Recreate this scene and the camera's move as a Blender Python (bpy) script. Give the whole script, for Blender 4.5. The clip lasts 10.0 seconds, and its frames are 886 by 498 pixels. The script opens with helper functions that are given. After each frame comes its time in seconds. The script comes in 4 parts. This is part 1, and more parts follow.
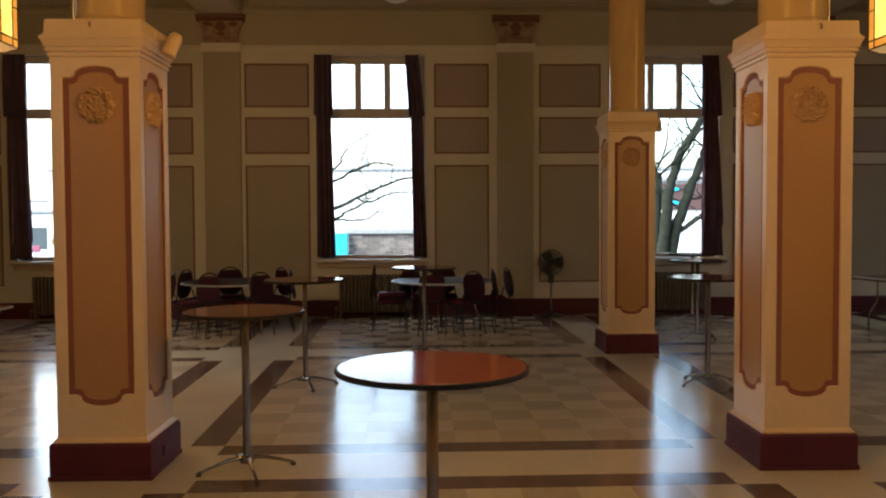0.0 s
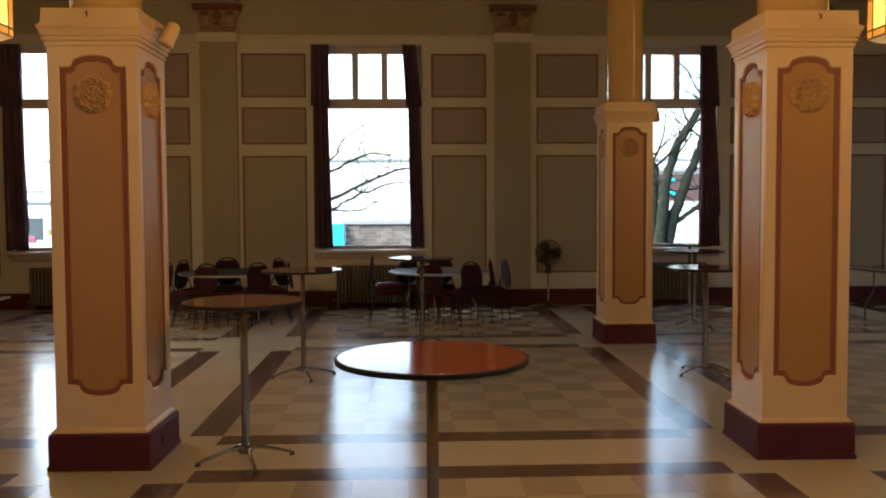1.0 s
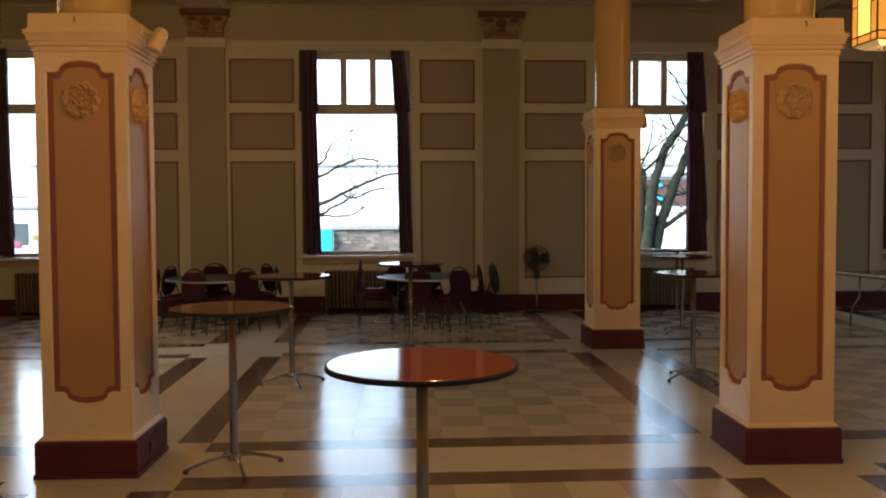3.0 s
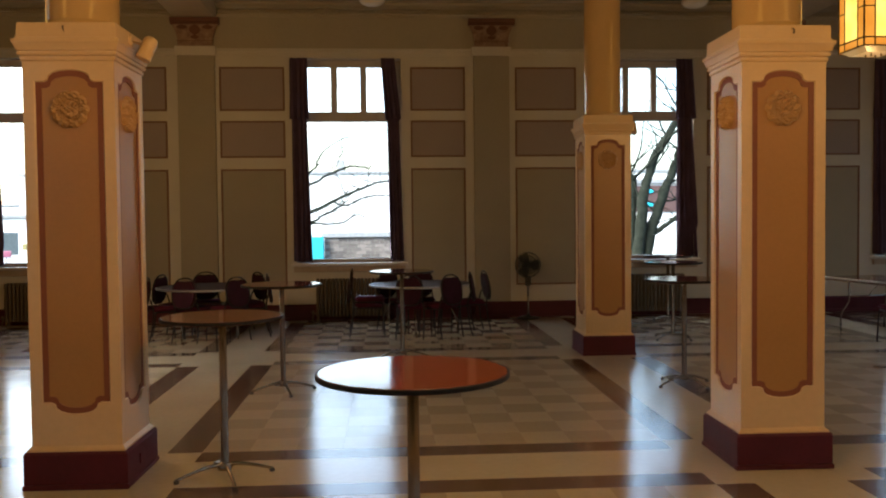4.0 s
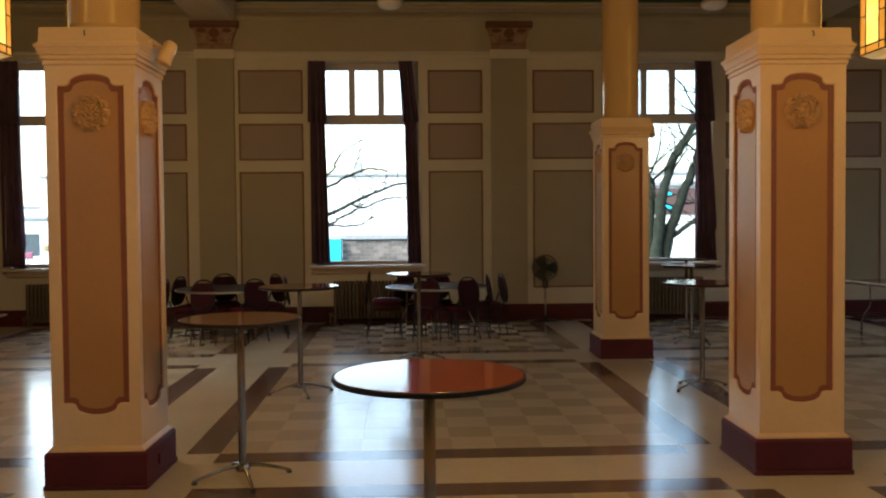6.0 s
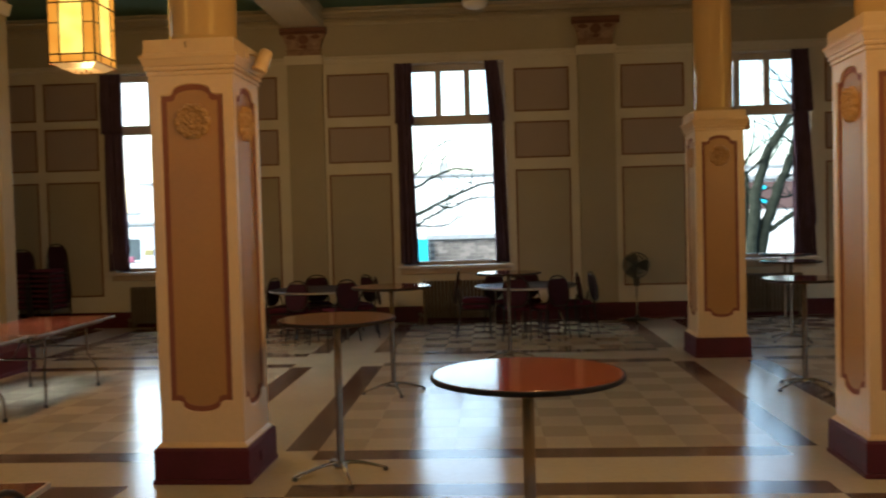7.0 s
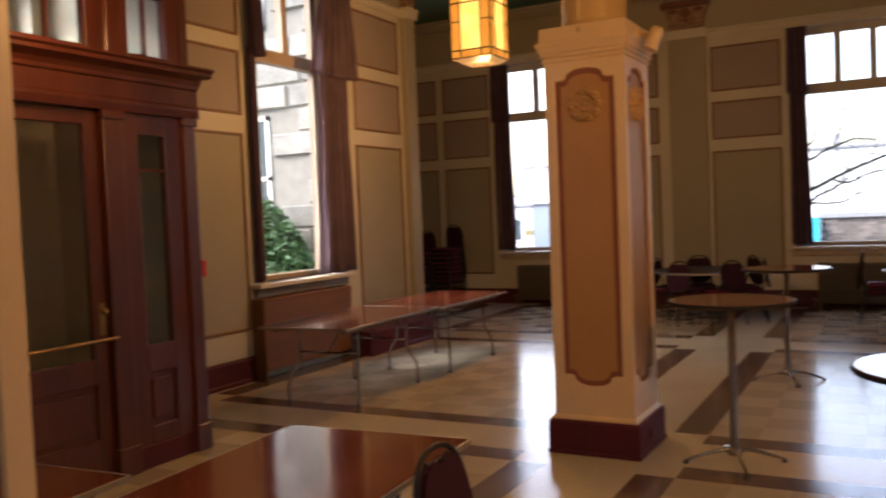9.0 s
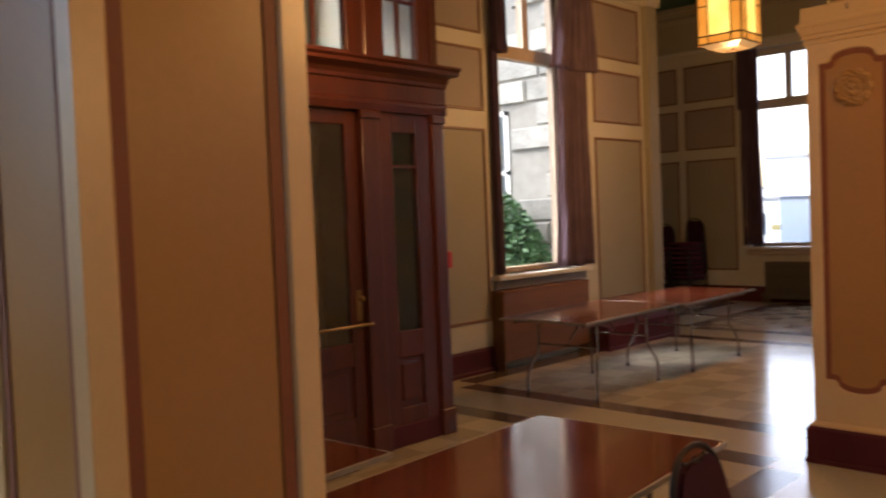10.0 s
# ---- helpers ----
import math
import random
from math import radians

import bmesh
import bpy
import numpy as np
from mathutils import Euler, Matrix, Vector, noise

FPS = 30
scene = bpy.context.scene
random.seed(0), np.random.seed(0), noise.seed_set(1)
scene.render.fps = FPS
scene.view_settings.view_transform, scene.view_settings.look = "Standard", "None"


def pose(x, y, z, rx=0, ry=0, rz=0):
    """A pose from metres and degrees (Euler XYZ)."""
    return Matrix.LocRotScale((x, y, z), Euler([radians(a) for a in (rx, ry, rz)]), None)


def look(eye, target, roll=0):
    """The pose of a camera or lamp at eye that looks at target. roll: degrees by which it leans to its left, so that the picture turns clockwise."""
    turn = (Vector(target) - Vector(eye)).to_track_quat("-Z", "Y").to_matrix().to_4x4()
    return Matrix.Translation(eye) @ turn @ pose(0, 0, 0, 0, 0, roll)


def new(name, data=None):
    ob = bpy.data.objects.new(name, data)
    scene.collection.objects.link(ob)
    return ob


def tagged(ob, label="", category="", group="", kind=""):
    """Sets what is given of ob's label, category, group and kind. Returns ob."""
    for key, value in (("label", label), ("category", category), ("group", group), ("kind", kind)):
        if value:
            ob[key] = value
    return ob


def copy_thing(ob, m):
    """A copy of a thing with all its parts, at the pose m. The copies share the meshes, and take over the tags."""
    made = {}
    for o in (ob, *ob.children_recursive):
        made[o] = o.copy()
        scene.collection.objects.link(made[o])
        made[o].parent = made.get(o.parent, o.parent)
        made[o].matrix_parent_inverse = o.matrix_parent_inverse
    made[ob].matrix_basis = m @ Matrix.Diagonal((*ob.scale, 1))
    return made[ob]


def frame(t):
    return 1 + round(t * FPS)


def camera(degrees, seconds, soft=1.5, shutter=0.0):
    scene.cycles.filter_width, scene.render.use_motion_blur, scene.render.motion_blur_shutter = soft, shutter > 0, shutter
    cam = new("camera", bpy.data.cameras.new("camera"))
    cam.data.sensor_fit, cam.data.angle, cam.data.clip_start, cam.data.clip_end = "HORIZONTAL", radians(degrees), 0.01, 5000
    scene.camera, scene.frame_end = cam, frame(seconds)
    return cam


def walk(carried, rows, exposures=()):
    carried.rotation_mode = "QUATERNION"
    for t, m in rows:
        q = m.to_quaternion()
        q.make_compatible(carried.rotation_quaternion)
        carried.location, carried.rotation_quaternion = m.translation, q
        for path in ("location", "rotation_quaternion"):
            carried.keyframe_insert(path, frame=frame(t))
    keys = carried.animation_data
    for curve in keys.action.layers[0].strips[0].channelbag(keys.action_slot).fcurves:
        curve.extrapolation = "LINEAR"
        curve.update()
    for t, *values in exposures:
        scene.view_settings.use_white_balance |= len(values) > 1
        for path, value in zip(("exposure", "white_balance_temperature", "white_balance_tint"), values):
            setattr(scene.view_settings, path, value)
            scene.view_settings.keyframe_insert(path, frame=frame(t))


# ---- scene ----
cam = camera(55.1, 10.0, soft=2.05, shutter=0.5)
PATH = [
    (0, (0.226, 0.073, 1.676), (0.297, 2.071, 1.601), -0.3),
    (0.5, (0.215, 0.079, 1.671), (0.302, 2.075, 1.579), -0.2),
    (1, (0.212, 0.077, 1.673), (0.291, 2.073, 1.576), -0.3),
    (1.5, (0.206, 0.065, 1.678), (0.282, 2.062, 1.589), -0.3),
    (2, (0.204, 0.074, 1.68), (0.284, 2.071, 1.599), -0.3),
    (2.5, (0.202, 0.071, 1.677), (0.295, 2.067, 1.595), -0.2),
    (3, (0.205, 0.073, 1.679), (0.312, 2.068, 1.594), -0.3),
    (4.5, (0.212, 0.074, 1.683), (0.344, 2.069, 1.62), -0.7),
    (5, (0.207, 0.079, 1.679), (0.339, 2.073, 1.607), -0.8),
    (6.3, (0.215, 0.063, 1.691), (0.267, 2.061, 1.629), -0.7),
    (6.5, (0.203, 0.071, 1.685), (0.217, 2.07, 1.622), -1.2),
    (7, (0.169, 0.058, 1.687), (0.054, 2.054, 1.626), -1.5),
    (7.5, (0.137, 0.055, 1.685), (-0.172, 2.03, 1.621), -1.7),
    (8, (0.111, 0.037, 1.685), (-0.438, 1.959, 1.612), -1.9),
    (8.5, (0.084, 0.022, 1.685), (-0.677, 1.87, 1.607), -2.1),
    (9, (0.066, 0.001, 1.687), (-0.876, 1.764, 1.608), -2.3),
    (9.5, (0.036, -0.025, 1.687), (-1.155, 1.579, 1.61), -2.6),
    (10, (0.009, -0.06, 1.687), (-1.37, 1.387, 1.615), -2.3),
]
walk(cam, [(t, look(*p)) for t, *p in PATH], [(0.0, 2.35, 6120, 1), (3.0, 2.35, 6120, 1), (5.0, 2.35, 6150, 1), (6.5, 2.35, 6000, -4), (7.5, 2.35, 6000, -4), (8.1, 2.36, 6300, 9), (8.6, 2.37, 6400, 15), (9.5, 2.33, 6350, 15), (10.0, 2.30, 6250, 13)])

# ---- world and lights ----
world = bpy.data.worlds.new("overcast_sky")
scene.world = world
world.use_nodes = True
wn = world.node_tree
sky = wn.nodes.new("ShaderNodeTexSky")
sky.sky_type = "NISHITA"
sky.sun_disc = False
sky.sun_elevation, sky.sun_rotation = radians(46), radians(-62)
sky.air_density, sky.dust_density, sky.ozone_density = 1.0, 3.4, 1.0
wn.nodes["Background"].inputs["Strength"].default_value = 0.15
wn.links.new(sky.outputs["Color"], wn.nodes["Background"].inputs["Color"])
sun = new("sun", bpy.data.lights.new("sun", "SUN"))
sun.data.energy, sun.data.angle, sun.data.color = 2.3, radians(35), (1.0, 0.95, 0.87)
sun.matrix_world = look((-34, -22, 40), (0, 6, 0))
LAMP_WATTS = 10.0
LAMP_COLOUR = (1.0, 0.505, 0.17)
LAMP_Z = 3.31


# ---- materials ----
def material(name, colour, rough=0.6, metal=0.0, vary=0.15, scale=6.0, grain=60.0, bump=0.15, coat=0.0,
             stretch=(1, 1, 1), second=None, island=0.0, spec=0.5, spread=0.07):
    m = bpy.data.materials.new(name)
    m.use_nodes = True
    nt, out = m.node_tree, m.node_tree.nodes["Principled BSDF"]
    L, N = nt.links.new, nt.nodes.new
    co = N("ShaderNodeTexCoord")
    mp = N("ShaderNodeMapping")
    mp.inputs["Scale"].default_value = stretch
    L(co.outputs["Object"], mp.inputs["Vector"])
    big, fine = N("ShaderNodeTexNoise"), N("ShaderNodeTexNoise")
    big.inputs["Scale"].default_value, big.inputs["Detail"].default_value = scale, 5
    fine.inputs["Scale"].default_value, fine.inputs["Detail"].default_value = grain, 3
    L(mp.outputs["Vector"], big.inputs["Vector"])
    L(mp.outputs["Vector"], fine.inputs["Vector"])
    ramp = N("ShaderNodeValToRGB")
    dark = second or tuple(c * (1 - vary * 1.6) for c in colour)
    lite = tuple(min(1, c * (1 + vary * 0.6)) for c in colour)
    ramp.color_ramp.elements[0].position, ramp.color_ramp.elements[1].position = 0.28, 0.72
    ramp.color_ramp.elements[0].color = (*dark, 1)
    ramp.color_ramp.elements[1].color = (*lite, 1)
    mix = N("ShaderNodeMath")
    mix.operation = "MULTIPLY_ADD"
    mix.inputs[1].default_value = 0.35
    L(fine.outputs["Fac"], mix.inputs[0])
    sc = N("ShaderNodeMath")
    sc.operation = "MULTIPLY"
    sc.inputs[1].default_value = 0.65
    L(big.outputs["Fac"], sc.inputs[0])
    L(sc.outputs[0], mix.inputs[2])
    L(mix.outputs[0], ramp.inputs["Fac"])
    colour_out = ramp.outputs["Color"]
    if island:
        info = N("ShaderNodeObjectInfo")
        geo = N("ShaderNodeNewGeometry")
        add = N("ShaderNodeMath")
        L(info.outputs["Random"], add.inputs[0])
        L(geo.outputs["Random Per Island"], add.inputs[1])
        fr = N("ShaderNodeMath")
        fr.operation = "FRACT"
        L(add.outputs[0], fr.inputs[0])
        rng = N("ShaderNodeMapRange")
        rng.inputs["To Min"].default_value, rng.inputs["To Max"].default_value = 1 - island, 1 + island
        L(fr.outputs[0], rng.inputs["Value"])
        hsv = N("ShaderNodeHueSaturation")
        L(rng.outputs["Result"], hsv.inputs["Value"])
        L(colour_out, hsv.inputs["Color"])
        colour_out = hsv.outputs["Color"]
    L(colour_out, out.inputs["Base Color"])
    rr = N("ShaderNodeMapRange")
    rr.inputs["To Min"].default_value, rr.inputs["To Max"].default_value = max(0.02, rough - spread), min(1, rough + spread)
    L(big.outputs["Fac"], rr.inputs["Value"])
    L(rr.outputs["Result"], out.inputs["Roughness"])
    out.inputs["Metallic"].default_value = metal
    out.inputs["Specular IOR Level"].default_value = spec
    out.inputs["Coat Weight"].default_value = coat
    out.inputs["Coat Roughness"].default_value = 0.12
    if bump:
        b = N("ShaderNodeBump")
        b.inputs["Strength"].default_value, b.inputs["Distance"].default_value = bump, 0.004
        L(mix.outputs[0], b.inputs["Height"])
        L(b.outputs["Normal"], out.inputs["Normal"])
    return m


def glass(name, colour=(1, 1, 1), rough=0.0):
    m = bpy.data.materials.new(name)
    m.use_nodes = True
    p = m.node_tree.nodes["Principled BSDF"]
    p.inputs["Base Color"].default_value = (*colour, 1)
    p.inputs["Transmission Weight"].default_value = 1.0
    p.inputs["Roughness"].default_value = rough
    p.inputs["IOR"].default_value = 1.02 if name == "window_glass" else 1.45
    return m


def glowing(name, colour, strength, scale=9.0, body=1.0):
    m = bpy.data.materials.new(name)
    m.use_nodes = True
    nt, p = m.node_tree, m.node_tree.nodes["Principled BSDF"]
    co, no, rp = nt.nodes.new("ShaderNodeTexCoord"), nt.nodes.new("ShaderNodeTexNoise"), nt.nodes.new("ShaderNodeValToRGB")
    no.inputs["Scale"].default_value, no.inputs["Detail"].default_value = scale, 4
    rp.color_ramp.elements[0].position, rp.color_ramp.elements[1].position = 0.3, 0.7
    rp.color_ramp.elements[0].color = (colour[0] * 0.8, colour[1] * 0.62, colour[2] * 0.45, 1)
    rp.color_ramp.elements[1].color = (*colour, 1)
    nt.links.new(co.outputs["Object"], no.inputs["Vector"])
    nt.links.new(no.outputs["Fac"], rp.inputs["Fac"])
    nt.links.new(rp.outputs["Color"], p.inputs["Emission Color"])
    p.inputs["Base Color"].default_value = (*[c * body for c in colour], 1)
    p.inputs["Roughness"].default_value = 0.35
    p.inputs["Emission Strength"].default_value = strength
    return m


M = {
    "wall_cream": material("wall_cream", (0.47, 0.43, 0.345), 0.5, vary=0.08, scale=1.5, grain=40, bump=0.08),
    "wall_field": material("wall_field", (0.262, 0.208, 0.178), 0.6, vary=0.08, scale=1.2, grain=50, bump=0.08),
    "wall_field_low": material("wall_field_low", (0.282, 0.245, 0.172), 0.6, vary=0.08, scale=1.2, grain=50, bump=0.08),
    "frieze": material("frieze", (0.315, 0.275, 0.19), 0.6, vary=0.08, scale=1.0, grain=30, bump=0.1),
    "mould_brown": material("mould_brown", (0.17, 0.085, 0.045), 0.5, vary=0.15),
    "burgundy": material("burgundy", (0.070, 0.007, 0.013), 0.6, vary=0.25, scale=3, bump=0.1, spec=0.3),
    "column_cream": material("column_cream", (0.59, 0.41, 0.21), 0.30, vary=0.07, scale=2, grain=30, bump=0.05, spec=0.65),
    "column_field": material("column_field", (0.35, 0.176, 0.042), 0.33, vary=0.08, scale=1.5, grain=40, bump=0.03),
    "column_border": material("column_border", (0.19, 0.058, 0.024), 0.6, vary=0.12, scale=4),
    "column_gloss": material("column_gloss", (0.50, 0.32, 0.13), 0.10, vary=0.07, scale=2, bump=0.02, spec=0.9, coat=0.4, spread=0.03),
    "rosette_plaster": material("rosette_plaster", (0.44, 0.26, 0.11), 0.45, vary=0.1, scale=20),
    "capital_red": material("capital_red", (0.12, 0.045, 0.025), 0.6, vary=0.2, scale=5),
    "capital_stencil": material("capital_stencil", (0.26, 0.185, 0.12), 0.6, vary=0.4, scale=9, grain=30, second=(0.13, 0.06, 0.035)),
    "ceiling_cream": material("ceiling_cream", (0.52, 0.46, 0.33), 0.7, vary=0.1, scale=1),
    "ceiling_green": material("ceiling_green", (0.10, 0.20, 0.15), 0.6, vary=0.2, scale=2),
    "lino_light": material("lino_light", (0.435, 0.380, 0.287), 0.165, vary=0.10, scale=1.3, grain=25, bump=0.045, spec=1.0, island=0.05),
    "lino_dark": material("lino_dark", (0.358, 0.300, 0.226), 0.165, vary=0.10, scale=1.3, grain=25, bump=0.045, spec=1.0, island=0.07),
    "lino_brown": material("lino_brown", (0.115, 0.076, 0.058), 0.165, vary=0.15, scale=1.5, grain=25, bump=0.045, spec=1.0),
    "lino_plain": material("lino_plain", (0.46, 0.405, 0.31), 0.165, vary=0.10, scale=0.9, grain=20, bump=0.045, spec=1.0),
    "joint": material("joint", (0.12, 0.09, 0.065), 0.7),
    "door_wood": material("door_wood", (0.080, 0.0165, 0.0075), 0.36, vary=0.35, scale=4, grain=30, stretch=(1, 1, 0.08), bump=0.15, coat=0.25),
    "window_wood": material("window_wood", (0.36, 0.28, 0.20), 0.5, vary=0.15, scale=3, stretch=(1, 1, 0.15)),
    "window_paint": material("window_paint", (0.43, 0.39, 0.345), 0.45, vary=0.12, scale=3, stretch=(1, 1, 0.15)),
    "sill_paint": material("sill_paint", (0.50, 0.46, 0.40), 0.35, vary=0.1),
    "sill_grey": material("sill_grey", (0.16, 0.145, 0.13), 0.5, vary=0.15),
    "board_wood": material("board_wood", (0.155, 0.065, 0.022), 0.5, vary=0.25, scale=2, grain=25, stretch=(0.12, 1, 1)),
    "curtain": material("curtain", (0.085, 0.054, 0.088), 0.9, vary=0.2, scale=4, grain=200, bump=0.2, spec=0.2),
    # the same plum cloth, with the light falling on it put into the colour
    "curtain_lit_tone": material("curtain_lit_tone", (0.10, 0.068, 0.09), 0.9, vary=0.2, scale=4, grain=200, bump=0.2, spec=0.2),
    "table_red": material("table_red", (0.145, 0.033, 0.016), 0.10, vary=0.42, scale=3, grain=35, bump=0.008, stretch=(1, 0.25, 1)),
    "bar_top": material("bar_top", (0.150, 0.030, 0.014), 0.085, vary=0.42, scale=3, grain=35, bump=0.006, stretch=(1, 0.25, 1), spec=0.8, spread=0.02),
    "table_edge": material("table_edge", (0.010, 0.008, 0.008), 0.6, spec=0.25),
    "table_grey": material("table_grey", (0.034, 0.018, 0.015), 0.6, vary=0.15, scale=3, spec=0.25),
    "edge_metal": material("edge_metal", (0.40, 0.36, 0.31), 0.40, metal=0.9, bump=0),
    "steel": material("steel", (0.26, 0.22, 0.18), 0.22, metal=1.0, vary=0.06, scale=3, grain=12, bump=0.0),
    "dark_metal": material("dark_metal", (0.014, 0.011, 0.012), 0.5, metal=0.0, spec=0.25),
    "rubber": material("rubber", (0.015, 0.015, 0.015), 0.7),
    "fabric": material("fabric", (0.034, 0.007, 0.016), 0.85, vary=0.25, scale=8, grain=150, bump=0.25, spec=0.2),
    "fabric_seat": material("fabric_seat", (0.085, 0.012, 0.032), 0.85, vary=0.25, scale=8, grain=150, bump=0.25, spec=0.2),
    "brass": material("brass", (0.30, 0.20, 0.09), 0.42, metal=1.0, bump=0.02),
    "radiator": material("radiator", (0.11, 0.082, 0.052), 0.45, metal=0.3, vary=0.2),
    "plastic_black": material("plastic_black", (0.012, 0.013, 0.014), 0.4),
    "fan_blade": material("fan_blade", (0.013, 0.018, 0.019), 0.3),
    "red_paint": material("red_paint", (0.45, 0.02, 0.03), 0.35),
    "leading": material("leading", (0.05, 0.02, 0.006), 0.5, metal=0.4),
    "lamp_glass": glowing("lamp_glass", (1.0, 0.60, 0.13), 0.42, 5.0),
    "lamp_amber": glowing("lamp_amber", (1.0, 0.42, 0.06), 0.17, 5.0),
    "lamp_base": glowing("lamp_base", (0.85, 0.52, 0.20), 0.10, 6.0, 0.02),
    "dome_glass": material("dome_glass", (0.75, 0.73, 0.68), 0.15, vary=0.05),
    "window_glass": glass("window_glass"),
    "door_glass": glass("door_glass", (0.92, 0.95, 0.93), 0.03),
    "stone": material("stone", (0.38, 0.37, 0.33), 0.85, vary=0.35, scale=2.5, grain=25, bump=0.5, island=0.35),
    "mortar": material("mortar", (0.30, 0.285, 0.25), 0.9),
    "dark_pane": material("dark_pane", (0.10, 0.12, 0.13), 0.08),
    "brick": material("brick", (0.22, 0.185, 0.165), 0.85, vary=0.3, scale=5, grain=30, bump=0.4, island=0.35),
    "render_white": material("render_white", (0.88, 0.87, 0.85), 0.8, vary=0.05, scale=0.3),
    "brick_painted": material("brick_painted", (0.11, 0.06, 0.055), 0.8, vary=0.25, scale=2, grain=20, bump=0.3),
    "cyan_paint": material("cyan_paint", (0.05, 0.48, 0.62), 0.5),
    "asphalt": material("asphalt", (0.055, 0.055, 0.057), 0.85, vary=0.25, scale=0.5, grain=20),
    "bark": material("bark", (0.028, 0.032, 0.025), 0.95, vary=0.35, scale=6, grain=30, bump=0.8, spec=0.05),
    "leaf": material("leaf", (0.07, 0.16, 0.06), 0.5, vary=0.3, island=0.35),
    "roof_grey": material("roof_grey", (0.33, 0.33, 0.335), 0.8),
    "sign_magenta": material("sign_magenta", (0.35, 0.10, 0.16), 0.5),
    "sign_yellow": material("sign_yellow", (0.35, 0.29, 0.12), 0.5),
}


# ---- mesh helpers ----
def box(bm, x0, x1, y0, y1, z0, z1):
    v = [bm.verts.new((x, y, z)) for x in (x0, x1) for y in (y0, y1) for z in (z0, z1)]
    for a, b, c, d in ((0, 1, 3, 2), (4, 6, 7, 5), (0, 4, 5, 1), (2, 3, 7, 6), (0, 2, 6, 4), (1, 5, 7, 3)):
        bm.faces.new((v[a], v[b], v[c], v[d]))


def rbox(bm, x0, x1, y0, y1, z0, z1, r=0.004, seg=2):
    """A box with rounded edges."""
    t = bmesh.new()
    box(t, x0, x1, y0, y1, z0, z1)
    bmesh.ops.bevel(t, geom=t.edges[:], offset=r, segments=seg, affect="EDGES", profile=0.5)
    join(bm, t)


def join(bm, other, m=Matrix()):
    vs = [bm.verts.new(m @ v.co) for v in other.verts]
    other.verts.index_update()
    for f in other.faces:
        bm.faces.new([vs[v.index] for v in f.verts]).smooth = f.smooth
    other.free()


def lathe(bm, profile, seg=32, centre=(0, 0, 0), smooth=True):
    """Turns (radius, height) pairs round the z axis."""
    rings = []
    for r, z in profile:
        rings.append([bm.verts.new((centre[0] + r * math.cos(2 * math.pi * k / seg), centre[1] + r * math.sin(2 * math.pi * k / seg), centre[2] + z)) for k in range(seg)])
    for a, b in zip(rings, rings[1:]):
        for k in range(seg):
            bm.faces.new((a[k], a[(k + 1) % seg], b[(k + 1) % seg], b[k])).smooth = smooth
    bm.faces.new(rings[0][::-1])
    bm.faces.new(rings[-1])


def tube(bm, points, radius, seg=8, flat=1.0):
    """A tube along a line of points; radius may be a list."""
    pts = [Vector(p) for p in points]
    rad = radius if isinstance(radius, (list, tuple)) else [radius] * len(pts)
    rings, up = [], None
    for i, p in enumerate(pts):
        d = (pts[min(i + 1, len(pts) - 1)] - pts[max(i - 1, 0)]).normalized()
        if up is None:
            up = d.orthogonal().normalized()
        up = (up - d * up.dot(d)).normalized()
        side = d.cross(up)
        rings.append([bm.verts.new(p + rad[i] * (math.cos(2 * math.pi * k / seg) * up + flat * math.sin(2 * math.pi * k / seg) * side)) for k in range(seg)])
    for a, b in zip(rings, rings[1:]):
        for k in range(seg):
            bm.faces.new((a[k], a[(k + 1) % seg], b[(k + 1) % seg], b[k])).smooth = True
    bm.faces.new(rings[0][::-1])
    bm.faces.new(rings[-1])


def bend(points, n=5):
    """A smooth line through the points."""
    p = [Vector(q) for q in points]
    p = [p[0]] + p + [p[-1]]
    out = []
    for i in range(1, len(p) - 2):
        for k in range(n):
            t = k / n
            out.append(0.5 * ((2 * p[i]) + (p[i + 1] - p[i - 1]) * t + (2 * p[i - 1] - 5 * p[i] + 4 * p[i + 1] - p[i + 2]) * t * t
                              + (3 * p[i] - p[i - 1] - 3 * p[i + 1] + p[i + 2]) * t ** 3))
    return out + [p[-2]]


def surround(bm, outline, y0, y1, wide, hole, slope=0.007):
    """An upright slab with a hole whose front edge slopes in from the wider outline."""
    rings = [[bm.verts.new((x, y, z)) for x, z in pts] for pts, y in ((outline, y1), (outline, y0), (wide, y0), (hole, y0 + slope), (hole, y1))]
    n = len(outline)
    for p, q in zip(rings, rings[1:] + rings[:1]):
        for k in range(n):
            bm.faces.new((p[k], p[(k + 1) % n], q[(k + 1) % n], q[k]))


def plate(bm, outline, y0, y1, hole=None):
    """An upright slab with that outline of (x, z), from y0 to y1, with a hole of the same number of corners or none."""
    a = [bm.verts.new((x, y0, z)) for x, z in outline]
    b = [bm.verts.new((x, y1, z)) for x, z in outline]
    n = len(a)
    for k in range(n):
        bm.faces.new((a[k], a[(k + 1) % n], b[(k + 1) % n], b[k]))
    if hole:
        c = [bm.verts.new((x, y0, z)) for x, z in hole]
        d = [bm.verts.new((x, y1, z)) for x, z in hole]
        for k in range(n):
            j = (k + 1) % n
            bm.faces.new((c[k], d[k], d[j], c[j]))
            bm.faces.new((a[j], a[k], c[k], c[j]))
            bm.faces.new((b[k], b[j], d[j], d[k]))
    else:
        bm.faces.new(a[::-1])
        bm.faces.new(b)


